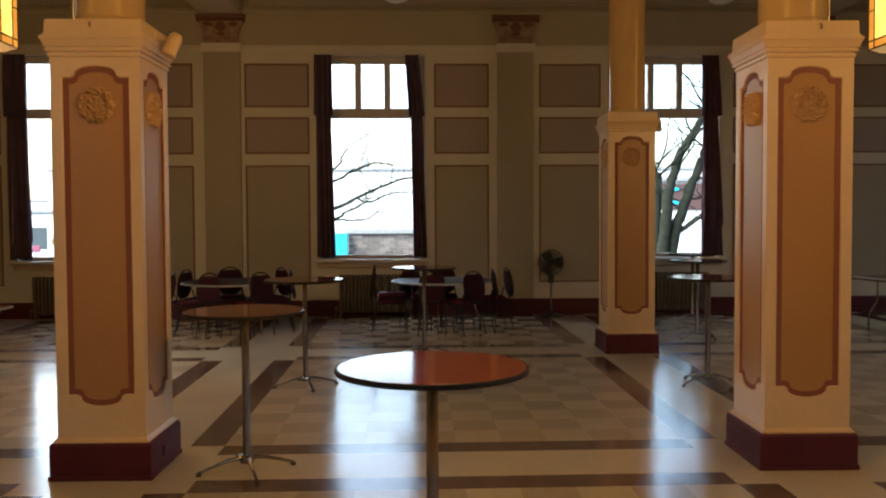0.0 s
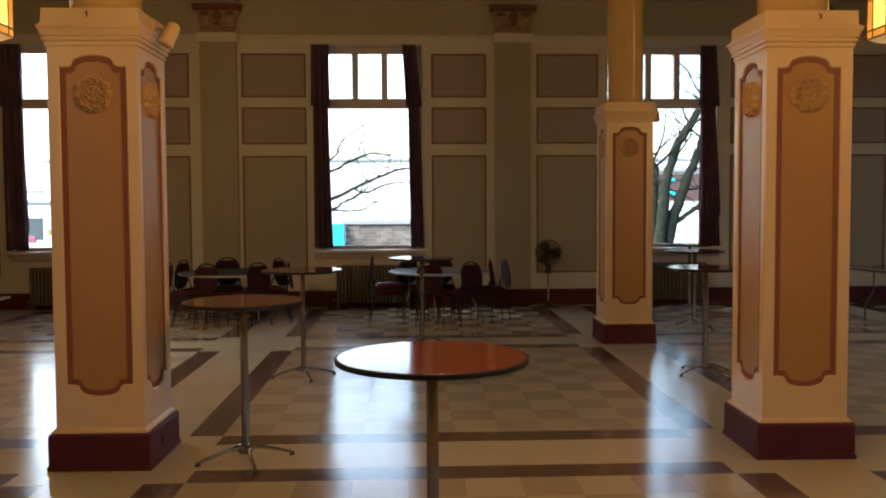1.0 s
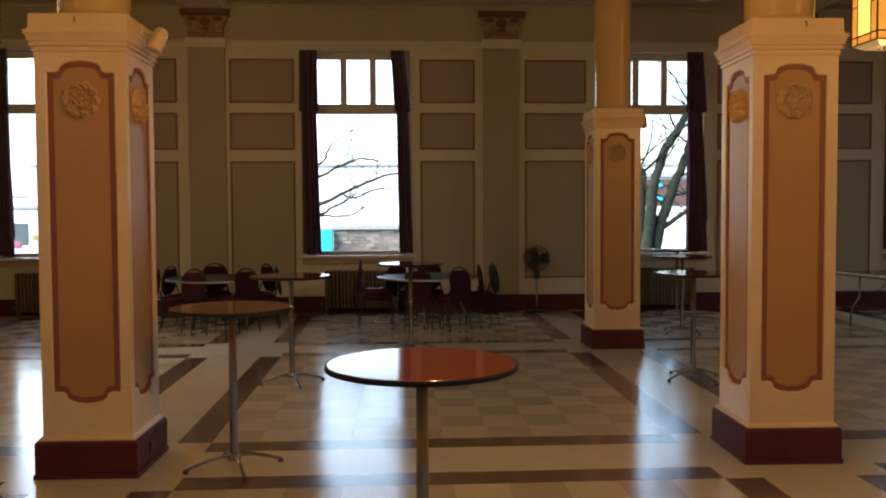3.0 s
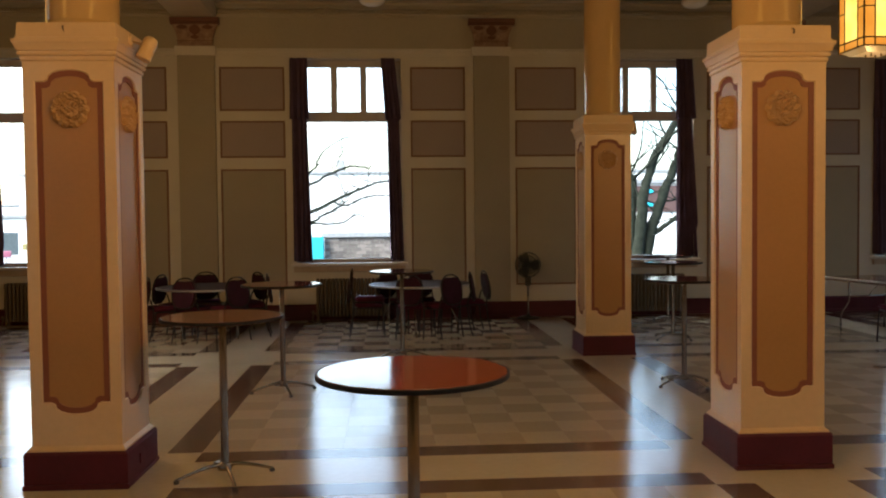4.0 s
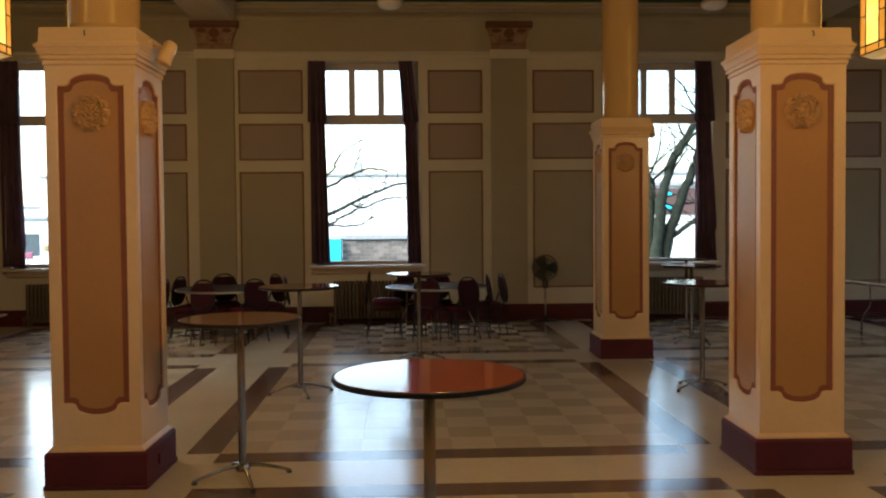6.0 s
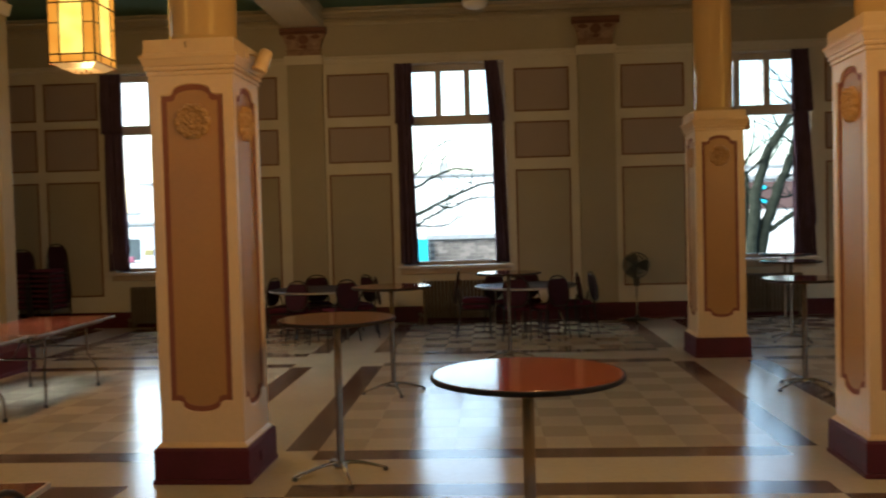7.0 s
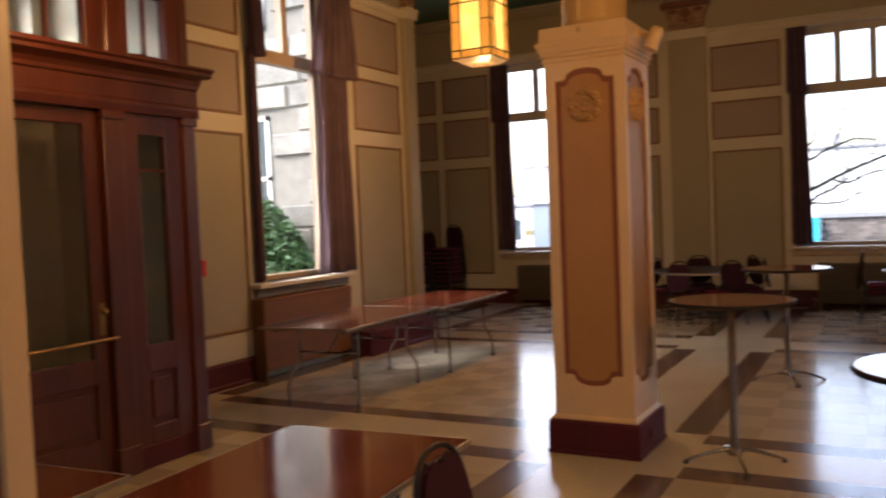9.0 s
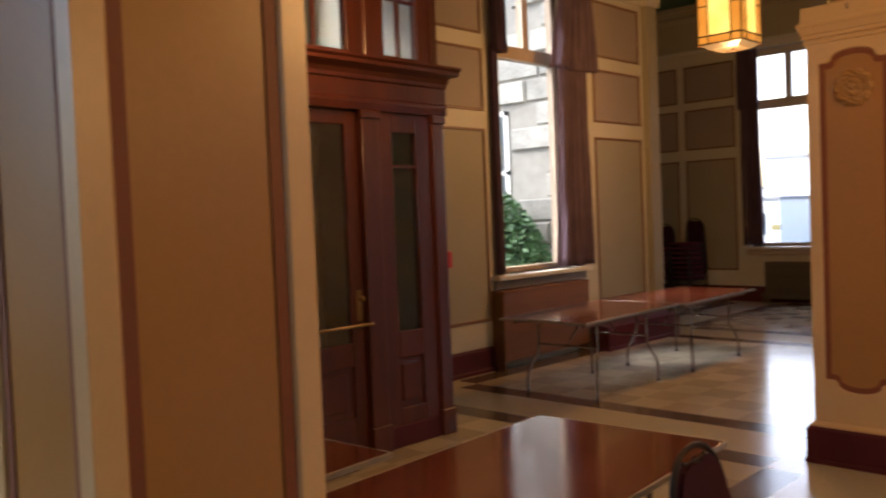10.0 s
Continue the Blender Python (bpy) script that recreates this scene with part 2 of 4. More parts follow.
def moulding(bm, x0, x1, profile):
    """A strip from x0 to x1 with a profile of (y, z)."""
    a = [bm.verts.new((x0, y, z)) for y, z in profile]
    b = [bm.verts.new((x1, y, z)) for y, z in profile]
    n = len(a)
    for k in range(n):
        bm.faces.new((a[k], a[(k + 1) % n], b[(k + 1) % n], b[k]))
    bm.faces.new(a[::-1])
    bm.faces.new(b)


def part(name, bm, mat, parent=None, label="", at=None):
    bmesh.ops.recalc_face_normals(bm, faces=bm.faces[:])
    me = bpy.data.meshes.new(name)
    bm.to_mesh(me)
    bm.free()
    me.materials.append(M[mat])
    ob = new(name, me)
    if parent is not None:
        ob.parent = parent
    if at is not None:
        ob.matrix_basis = at
    if label:
        ob["label"] = label
    return ob


def thing(name, m, label, category, group="", kind=""):
    ob = new(name)
    ob.empty_display_size = 0.2
    ob.matrix_basis = m
    return tagged(ob, label, category, group, kind)


def twin(ob, parent, m):
    """Another object on the same mesh."""
    o = ob.copy()
    scene.collection.objects.link(o)
    o.parent = parent
    o.matrix_basis = m
    return o

# ---- panelled walls ----
WALL_T = 0.36
ROWS = ((3.54, 4.275, "wall_field"), (2.755, 3.375, "wall_field"), (0.55, 2.565, "wall_field_low"))
CEIL = 5.42


def wall(name, m, x0, x1, openings, mat="wall_cream", top=CEIL, label="cream painted plaster wall"):
    """A wall along local x, its room face at local y = 0, going out to y = WALL_T; openings (a, b, z0, z1)."""
    bm = bmesh.new()
    x = x0
    for a, b, z0, z1 in openings:
        box(bm, x, a, 0, WALL_T, -0.3, top)
        box(bm, a, b, 0, WALL_T, -0.3, z0)
        box(bm, a, b, 0, WALL_T, z1, top)
        x = b
    box(bm, x, x1, 0, WALL_T, -0.3, top)
    ob = part(name, bm, mat, None, "", m)
    return tagged(ob, label, "wall", kind="structure")


def panel(parent, a, b, rows=ROWS):
    for z0, z1, mat in rows:
        bm = bmesh.new()
        box(bm, a + 0.028, b - 0.028, -0.004, 0.01, z0 + 0.028, z1 - 0.028)
        p = part("panel", bm, mat, parent, "flat tan painted wall panel")
        bm = bmesh.new()
        for u0, u1, w0, w1 in ((a, b, z0, z0 + 0.03), (a, b, z1 - 0.03, z1), (a, a + 0.03, z0 + 0.03, z1 - 0.03), (b - 0.03, b, z0 + 0.03, z1 - 0.03)):
            rbox(bm, u0, u1, -0.022, 0.0, w0, w1, 0.006, 1)
        part("panel_moulding", bm, "mould_brown", p, "thin brown moulding")


def skirting(parent, a, b, depth=0.03, high=0.27):
    bm = bmesh.new()
    moulding(bm, a, b, ((0, 0), (-depth - 0.012, 0), (-depth - 0.012, 0.035), (-depth, 0.05), (-depth, high - 0.03), (-depth * 0.4, high), (0, high)))
    return part("baseboard", bm, "burgundy", parent, "dark burgundy painted baseboard")


def entablature(parent, a, b, breaks=()):
    """Rail, frieze, dentils and cornice along the top of a wall."""
    bm = bmesh.new()
    moulding(bm, a, b, ((0, 4.46), (-0.03, 4.46), (-0.035, 4.52), (-0.06, 4.545), (-0.06, 4.575), (0, 4.585)))
    part("picture_rail", bm, "wall_cream", parent, "cream moulded rail")
    bm = bmesh.new()
    moulding(bm, a, b, ((0, 4.585), (-0.012, 4.585), (-0.012, 5.10), (0, 5.10)))
    part("frieze", bm, "frieze", parent, "plain olive tan frieze band")
    bm = bmesh.new()
    moulding(bm, a, b, ((0, 5.10), (-0.04, 5.10), (-0.05, 5.14), (-0.07, 5.15), (-0.07, 5.215), (-0.14, 5.22), (-0.16, 5.24), (-0.22, 5.265), (-0.24, 5.29), (-0.24, 5.31), (0, 5.31)))
    c = part("cornice", bm, "frieze", parent, "tan plaster cornice")
    bm = bmesh.new()
    x = a + 0.04
    while x < b - 0.06:
        box(bm, x, x + 0.023, -0.105, -0.068, 5.160, 5.212)
        x += 0.046
    d = part("dentils", bm, "frieze", c, "row of small tan dentil blocks")
    d["kind"] = "stuff"


def pilaster(parent, c, w=0.61, d=0.05, cap=True):
    bm = bmesh.new()
    box(bm, c - w / 2, c + w / 2, -d, 0, 0.27, 4.46)
    part("pilaster", bm, "wall_field_low", parent, "flat tan pilaster strip")
    bm = bmesh.new()
    moulding(bm, c - w / 2 - 0.03, c + w / 2 + 0.03, ((0, 4.46), (-d - 0.03, 4.46), (-d - 0.05, 4.54), (-d - 0.07, 4.60), (0, 4.60)))
    part("pilaster_rail", bm, "wall_cream", parent)
    if cap:
        bm = bmesh.new()
        moulding(bm, c - w / 2 - 0.09, c + w / 2 + 0.09, ((0, 4.965), (-d - 0.05, 4.965), (-d - 0.06, 4.985), (-d - 0.10, 5.0), (-d - 0.10, 5.07), (0, 5.07)))
        q = part("capital", bm, "capital_red", parent, "red-brown pilaster capital")
        bm = bmesh.new()
        bell = [(c + u * (w / 2 + o), z) for u, o, z in ((-1, -0.02, 4.60), (1, -0.02, 4.60), (1, -0.02, 4.72), (1, 0.0, 4.80), (1, 0.03, 4.88), (1, 0.07, 4.965), (-1, 0.07, 4.965), (-1, 0.03, 4.88), (-1, 0.0, 4.80), (-1, -0.02, 4.72))]
        plate(bm, bell, -d - 0.03, 0.0)
        part("capital_bell", bm, "capital_stencil", q, "mottled brown flared bell")
        for u, z, hw, hh in ((0, 4.875, 0.095, 0.07), (-0.21, 4.92, 0.09, 0.032), (0.21, 4.92, 0.09, 0.032), (0, 4.755, 0.07, 0.028)):
            bm = bmesh.new()
            plate(bm, [(c + u + hw * math.cos(a * math.pi / 6), z + hh * math.sin(a * math.pi / 6) * (1 - 0.25 * math.cos(a * math.pi / 3))) for a in range(12)], -d - 0.045, -d - 0.028)
            part("capital_leaf", bm, "capital_red", q, "painted red-brown leaf")
        bm = bmesh.new()
        rbox(bm, c - w / 2 + 0.0, c + w / 2 - 0.0, -d - 0.042, -d - 0.028, 4.685, 4.70, 0.003, 1)
        part("capital_line", bm, "mould_brown", q)
    bm = bmesh.new()
    moulding(bm, c - w / 2 - 0.02, c + w / 2 + 0.02, ((0, 0), (-d - 0.045, 0), (-d - 0.045, 0.04), (-d - 0.03, 0.05), (-d - 0.03, 0.25), (-d, 0.275), (0, 0.275)))
    part("pilaster_plinth", bm, "burgundy", parent)


def curtain(parent, top, waist, foot, z_top, z_mid, z_low, mat, y=-0.05, seed=0, hem=None):
    """A side curtain of two tiers: each of top, waist, foot is an (x0, x1) span."""
    rnd = random.Random(seed)
    ph = rnd.random() * 6
    deep = 0.042 if mat == "curtain" else 0.07
    for name, (za, zb), (s0, s1), yy in (("curtain_lower", (z_mid + 0.1, z_low), (waist, foot), y + 0.02), ("curtain_upper", (z_top, z_mid), (top, hem or (waist[0] - 0.03, waist[1] + 0.04)), y - 0.035)):
        bm = bmesh.new()
        nu, nv = 44, 22
        grid = []
        for j in range(nv + 1):
            v = j / nv
            a = s0[0] + (s1[0] - s0[0]) * v
            b = s0[1] + (s1[1] - s0[1]) * v
            row = []
            for i in range(nu + 1):
                u = i / nu
                w = u * (3.4 if b - a < 0.36 else 7.0) * 2 * math.pi + ph + 0.9 * math.sin(2.2 * v + 6.3 * u + ph)
                row.append(bm.verts.new((a + (b - a) * u, yy + deep * (math.sin(w) + 0.3 * math.sin(2.3 * w + 1)) * (0.45 + 0.6 * v), za + (zb - za) * v + 0.008 * math.sin(9 * u + ph) * v)))
            grid.append(row)
        for j in range(nv):
            for i in range(nu):
                bm.faces.new((grid[j][i], grid[j][i + 1], grid[j + 1][i + 1], grid[j + 1][i])).smooth = True
        ob = part(name, bm, mat, parent)
        so = ob.modifiers.new("thickness", "SOLIDIFY")
        so.thickness = 0.008


def window(name, m, a, b, z0, z1, trans=(3.38, 3.546), mulls=(0.355, 0.645), label="tall painted timber window with transom lights", sill=None, apron="window_wood", paint="window_paint"):
    """A window in an opening a..b; transom bar at trans; the upper lights split at fractions of the width."""
    w = thing(name, m, label, "window", kind="structure")
    y0, y1 = 0.20, 0.29
    bm = bmesh.new()
    s = 0.10
    for u0, u1, w0, w1 in ((a, a + s, z0, z1), (b - s, b, z0, z1), (a + s, b - s, z1 - 0.11, z1), (a + s, b - s, z0, z0 + 0.06)):
        rbox(bm, u0, u1, y0, y1, w0, w1, 0.006, 1)
    part("window_frame", bm, paint, w)
    bm = bmesh.new()
    rbox(bm, a + s, b - s, y0 - 0.03, y1, trans[0], trans[1], 0.012)
    part("transom", bm, paint, w)
    ia, ib = a + s, b - s
    cuts = [ia + (ib - ia) * k for k in mulls]
    for c in cuts:
        bm = bmesh.new()
        rbox(bm, c - 0.055, c + 0.055, y0 - 0.01, y1, trans[1], z1 - 0.11, 0.01)
        part("mullion", bm, paint, w)
    edges = [ia] + cuts + [ib]
    spans = [(edges[k] + (0.055 if k else 0), edges[k + 1] - (0.055 if k + 1 < len(edges) - 1 else 0), trans[1], z1 - 0.11) for k in range(len(edges) - 1)]
    for u0, u1, w0, w1 in spans + [(ia, ib, z0 + 0.06, trans[0])]:
        bm = bmesh.new()
        box(bm, u0, u1, 0.243, 0.249, w0, w1)
        g = part("pane", bm, "window_glass", w, "clear glass pane")
        g.visible_shadow = False
    bm = bmesh.new()
    sa, sb = sill or (a - 0.09, b + 0.09)
    rbox(bm, sa, sb, -0.13, 0.20, z0 - 0.05, z0 + 0.0, 0.012)
    part("window_sill", bm, "sill_paint", w, "pale painted deep window sill")
    bm = bmesh.new()
    rbox(bm, sa + 0.04, sb - 0.04, -0.05, 0.0, z0 - 0.15, z0 - 0.05, 0.006, 1)
    part("sill_apron", bm, apron, w)
    return w


NORTH = pose(0, 14.58, 0)
WIN = (-5.52, -0.45, 4.62, 9.69)
HW = 0.895
wall_north = wall("wall_north", NORTH, -12.5, 12.9, [(c - HW, c + HW, 0.97, 4.42) for c in WIN])
for a, b in ((-8.75, -7.745), (-7.60, -6.64)):
    panel(wall_north, a, b, ((3.63, 4.29, "wall_field"), (2.755, 3.495, "wall_field"), (0.55, 2.565, "wall_field_low")))
for a, b in ((-4.40, -3.455), (-2.59, -1.51), (0.603, 1.534), (2.392, 3.45), (5.75, 6.65), (7.45, 8.5)):
    panel(wall_north, a, b)
for c in (-2.96, 1.985, 7.05):
    pilaster(wall_north, c)
entablature(wall_north, -12.5, 12.9)
edge = -12.5
for c in (-2.96, 1.985, 7.05):
    skirting(wall_north, edge, c - 0.325)
    edge = c + 0.325
skirting(wall_north, edge, 12.9)
for k, c in enumerate(WIN):
    w = window("window_%d" % (k + 1), NORTH, c - HW, c + HW, 0.97, 4.42, mulls=(0.345, 0.66))
    r = thing("curtain_pair", NORTH, "dark plum two-tier curtains drawn back at window sides", "curtain", "window curtains")
    out = 0.05 if k == 0 else 0.0
    curtain(r, (c - 0.965 - out, c - 0.665), (c - 0.945 - out, c - 0.69), (c - 0.945 - out, c - 0.627), 4.41, 3.39, 1.0, "curtain", seed=k)
    full = 0.05 if k == 2 else 0.0
    curtain(r, (c + 0.56, c + 0.79 + full), (c + 0.65 - full, c + 0.85), (c + 0.685 - 2 * full, c + 0.92 + full), 4.41, 3.39, 1.0, "curtain", seed=k + 9)

WEST = pose(-6.02, 0, 0, 0, 0, 90)
wall_west = wall("wall_west", WEST, -5.0, 10.62, [(-3.4, -1.4, 1.06, 4.56), (1.6, 2.2, 0.9, 4.25), (3.3, 4.55, 2.85, 4.25), (7.27, 8.65, 1.03, 4.56)])
rows_w = ((3.66, 4.375, "wall_field"), (2.83, 3.505, "wall_field"), (0.55, 2.64, "wall_field_low"))
panel(wall_west, 5.95, 6.98, rows_w)
panel(wall_west, 9.12, 10.25, rows_w)
skirting(wall_west, 4.8, 7.0)
skirting(wall_west, 8.66, 10.40, 0.42, 0.32)
entablature(wall_west, -5.0, 10.62)
pilaster(wall_west, 10.475, 0.25, 0.10)
window("window_5", WEST, 7.27, 8.65, 1.03, 4.56, trans=(3.495, 3.65), mulls=(0.56,), label="tall timber window with stone wing outside", sill=(7.01, 8.82), apron="sill_grey", paint="window_wood")
window("window_6", WEST, 1.6, 2.2, 0.9, 4.25, trans=(2.65, 2.85), mulls=(0.5,), label="glazed timber outer entrance")
window("window_7", WEST, 3.3, 4.55, 2.85, 4.25, trans=(3.70, 3.80), mulls=(0.5,), label="timber light over the outer entrance")
r = thing("curtain_pair", WEST, "plum two-tier curtains drawn to window sides, one coloured lighter as lit", "curtain", "window curtains")
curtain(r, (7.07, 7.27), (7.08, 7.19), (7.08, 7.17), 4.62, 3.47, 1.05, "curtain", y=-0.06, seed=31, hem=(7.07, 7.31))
# the right side takes the paler plum, coloured as if lit
curtain(r, (8.42, 8.92), (8.37, 8.86), (8.23, 8.87), 4.62, 3.41, 1.05, "curtain_lit_tone", y=-0.085, seed=32, hem=(8.15, 9.02))

# the wing beyond the west wall: its south side is stone outside
wing = wall("wall_wing", pose(-6.02, 10.62, 0, 0, 0, 180), 0.0, 6.5, [], label="plain wall closing the alcove")
wall_alcove = wall("wall_alcove", pose(-12.5, 0, 0, 0, 0, 90), 10.26, 14.6, [], label="plain wall closing the alcove")
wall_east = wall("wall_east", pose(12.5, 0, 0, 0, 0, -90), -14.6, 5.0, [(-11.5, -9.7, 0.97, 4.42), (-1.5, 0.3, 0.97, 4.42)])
skirting(wall_east, -14.6, 5.0)
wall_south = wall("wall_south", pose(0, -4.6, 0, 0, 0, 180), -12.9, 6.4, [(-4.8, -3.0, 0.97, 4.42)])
skirting(wall_south, -12.9, 6.4)

# ceiling: green coffers between cream beams
bm = bmesh.new()
box(bm, -6.38, 12.9, -5.0, 15.0, CEIL, CEIL + 0.2)
box(bm, -12.9, -6.38, 10.26, 15.0, CEIL, CEIL + 0.2)
tagged(part("ceiling", bm, "ceiling_green"), "muted green coffered plaster ceiling", "ceiling", kind="structure")
bm = bmesh.new()
for x in (-2.96, 7.05):
    moulding_pts = ((x - 0.36, 5.16), (x - 0.33, 5.08), (x + 0.33, 5.08), (x + 0.36, 5.16), (x + 0.36, CEIL - 0.004), (x - 0.36, CEIL - 0.004))
    plate(bm, moulding_pts, -4.6, 14.56)
for y in (0.9, 5.845, 10.62):
    box(bm, -6.0, 12.5, y - 0.22, y + 0.22, 5.26, CEIL - 0.004)
tagged(part("ceiling_beams", bm, "ceiling_cream"), "cream plaster ceiling beams crossing the hall", "beam", kind="structure")


# ---- columns ----
def arched(hw, z0, z1, shoulder, rise, inset=0.0, n=9):
    """An outline with an arch above and below between two square shoulders."""
    hw, z0, z1 = hw - inset, z0 + inset, z1 - inset
    s = shoulder - inset * 0.35
    pts = []

    def arc(sign, z):
        k = []
        for i in range(n + 1):
            a = math.pi * i / n
            k.append((-sign * s * math.cos(a), z + sign * rise * (math.sin(a) ** 0.8)))
        return k
    step = 0.022
    top = [(-hw, z1), (-s - step, z1)] + [(x, z) for x, z in arc(1, z1 + 0.012)] + [(s + step, z1), (hw, z1)]
    low = [(hw, z0), (s + step, z0)] + [(x, z) for x, z in arc(-1, z0 - 0.012)] + [(-s - step, z0), (-hw, z0)]
    return top + low


def rosette(bm):
    """A carved round flower in a wreath of curled leaves, about 0.25 across, facing +z."""
    nr, na = 26, 120
    rings = []
    for i in range(1, nr + 1):
        ring = []
        for k in range(na):
            a = 2 * math.pi * k / na
            edge = 0.107 + 0.015 * abs(math.cos(5 * a)) ** 0.7
            r = edge * i / nr
            x, y = r * math.cos(a), r * math.sin(a)
            if i == nr:
                h = 0.0
            elif r > 0.072:
                # a wreath of ten leaves, each curled at the tip and cleft along its rib
                u = (r - 0.072) / (edge - 0.072)
                lobe = abs(math.cos(5 * a + 0.8 * math.sin(9 * u)))
                h = 0.008 + 0.026 * math.sin(math.pi * (0.12 + 0.8 * u)) * lobe ** 0.8 - 0.008 * (abs(math.sin(10 * a)) < 0.22) + 0.005 * math.cos(30 * a + 140 * r)
            elif r > 0.062:
                h = 0.012 + 0.010 * (math.sin(24 * a) > -0.2)
            elif r > 0.056:
                h = 0.002
            else:
                # interlaced scrolls inside
                h = 0.010 + 0.020 * abs(math.sin(88 * x + 1.9 * math.sin(70 * y))) * abs(math.sin(76 * y + 1.6 * math.cos(64 * x))) + 0.010 * max(0.0, 1 - r / 0.02)
            ring.append(bm.verts.new((x, y, 1.15 * h)))
        rings.append(ring)
    top = bm.verts.new((0, 0, 0.030))
    for k in range(na):
        bm.faces.new((top, rings[0][k], rings[0][(k + 1) % na])).smooth = True
    for p, q in zip(rings, rings[1:]):
        for k in range(na):
            bm.faces.new((p[k], q[k], q[(k + 1) % na], p[(k + 1) % na])).smooth = True


def square_rings(bm, profile):
    """A block with a square plan and that profile of (half width, height)."""
    rings = [[bm.verts.new((sx * r, sy * r, z)) for sx, sy in ((-1, -1), (1, -1), (1, 1), (-1, 1))] for r, z in profile]
    for a, b in zip(rings, rings[1:]):
        for k in range(4):
            bm.faces.new((a[k], a[(k + 1) % 4], b[(k + 1) % 4], b[k]))
    bm.faces.new(rings[0][::-1])
    bm.faces.new(rings[-1])


def make_column(m):
    c = thing("column", m, "square cream column with tan arched panels and rosettes", "column", "hall columns")
    h = 0.283
    bm = bmesh.new()
    for hw, z0, z1 in ((0.332, 0.0, 0.032), (0.324, 0.032, 0.226)):
        rbox(bm, -hw, hw, -hw, hw, z0, z1, 0.004, 1)
    t = bmesh.new()
    box(t, -0.324, 0.324, -0.324, 0.324, 0.224, 0.240)
    for v in t.verts:
        if v.co.z > 0.23:
            v.co.x *= 0.965
            v.co.y *= 0.965
    join(bm, t)
    part("plinth", bm, "burgundy", c, "dark burgundy painted plinth")
    bm = bmesh.new()
    square_rings(bm, ((0.306, 0.238), (0.306, 0.250), (0.300, 0.256), (0.290, 0.266), (0.2835, 0.272)))
    part("base_moulding", bm, "column_cream", c, "small cream moulding over the plinth")
    bm = bmesh.new()
    box(bm, -0.268, 0.268, -0.268, 0.268, 0.24, 2.72)
    part("shaft", bm, "column_field", c, "tan panel ground")
    form = (0.208, 0.55, 2.57, 0.132, 0.062)
    half = len(arched(*form)) // 2
    flower = None
    for k in range(4):
        hw = h if k % 2 == 0 else 0.268
        turn = pose(0, 0, 0, 0, 0, 90 * k)
        # outer outline with as many corners as the hole
        rect = [(-hw + 2 * hw * i / (half - 1), 2.72) for i in range(half)] + [(hw - 2 * hw * i / (half - 1), 0.255) for i in range(half)]
        bm = bmesh.new()
        surround(bm, rect, -h, -0.268, arched(*form, -0.007), arched(*form))
        part("panel_surround", bm, "column_cream", c, "", turn)
        bm = bmesh.new()
        plate(bm, arched(*form), -0.273, -0.266, arched(*form, 0.036))
        part("panel_border", bm, "column_border", c, "red-brown painted border", turn)
        at = turn @ pose(0, -0.268, 2.40, 90, 0, 0)
        if flower is None:
            bm = bmesh.new()
            rosette(bm)
            flower = part("rosette", bm, "rosette_plaster", c, "carved plaster rosette", at)
        else:
            twin(flower, c, at)
    bm = bmesh.new()
    square_rings(bm, ((0.283, 2.700), (0.293, 2.706), (0.294, 2.722), (0.287, 2.725), (0.287, 2.731), (0.303, 2.736), (0.306, 2.752), (0.299, 2.755), (0.299, 2.761),
                      (0.309, 2.765), (0.314, 2.784), (0.322, 2.806), (0.328, 2.811), (0.330, 2.822), (0.328, 2.832), (0.312, 2.836), (0.312, 2.843), (0.306, 2.847), (0.303, 2.932), (0.300, 2.936)))
    part("cap_block", bm, "column_cream", c, "cream moulded cap")
    bm = bmesh.new()
    lathe(bm, ((0.240, 2.935), (0.244, 2.945), (0.244, 2.960), (0.240, 2.968), (0.230, 2.974), (0.228, 2.990), (0.222, 4.9), (0.24, 4.95), (0.30, 5.02), (0.32, 5.1), (0.32, 5.255)), 40)
    part("round_shaft", bm, "column_gloss", c, "glossy round upper shaft")
    return c


column = make_column(pose(-1.774, 5.845, 0, 0, 0, -1.2))
for x, y, rz in ((2.829, 5.835, -1.2), (2.898, 10.615, -0.6), (-1.917, 0.932, 0)):
    copy_thing(column, pose(x, y, 0, 0, 0, rz))


def spot(m, label):
    s = thing("spotlight", m, label, "spotlight", "column spotlights")
    bm = bmesh.new()
    lathe(bm, ((0.045, 0), (0.045, 0.014), (0.03, 0.02)), 20)
    part("base", bm, "column_cream", s, "", pose(0, 0, 0, 0, 90, 0))
    bm = bmesh.new()
    tube(bm, bend(((0.01, 0, -0.005), (0.05, -0.01, -0.015), (0.10, -0.025, -0.035))), 0.009)
    part("arm", bm, "column_cream", s)
    bm = bmesh.new()
    lathe(bm, ((0.012, 0.088), (0.030, 0.082), (0.042, 0.068), (0.048, 0.045), (0.048, -0.055), (0.051, -0.058), (0.051, -0.075), (0.044, -0.076)), 24)
    part("head", bm, "column_cream", s, "cream cylindrical head", pose(0.128, -0.03, -0.065, -14, 20, 0))
    return s


spot(pose(-1.774 + 0.300, 5.83, 2.882, 0, 0, -8), "cream cylindrical spotlight clamped to column cap")
spot(pose(2.898 + 0.300, 10.60, 2.885, 0, 0, 48), "cream cylindrical spotlight clamped to far column cap")
bm = bmesh.new()
rbox(bm, -0.055, 0.055, -0.012, 0, -0.035, 0.035, 0.005)
o = part("socket_plate", bm, "burgundy", None, "", pose(-1.774 + 0.324, 5.80, 0.13, 0, 0, 90))
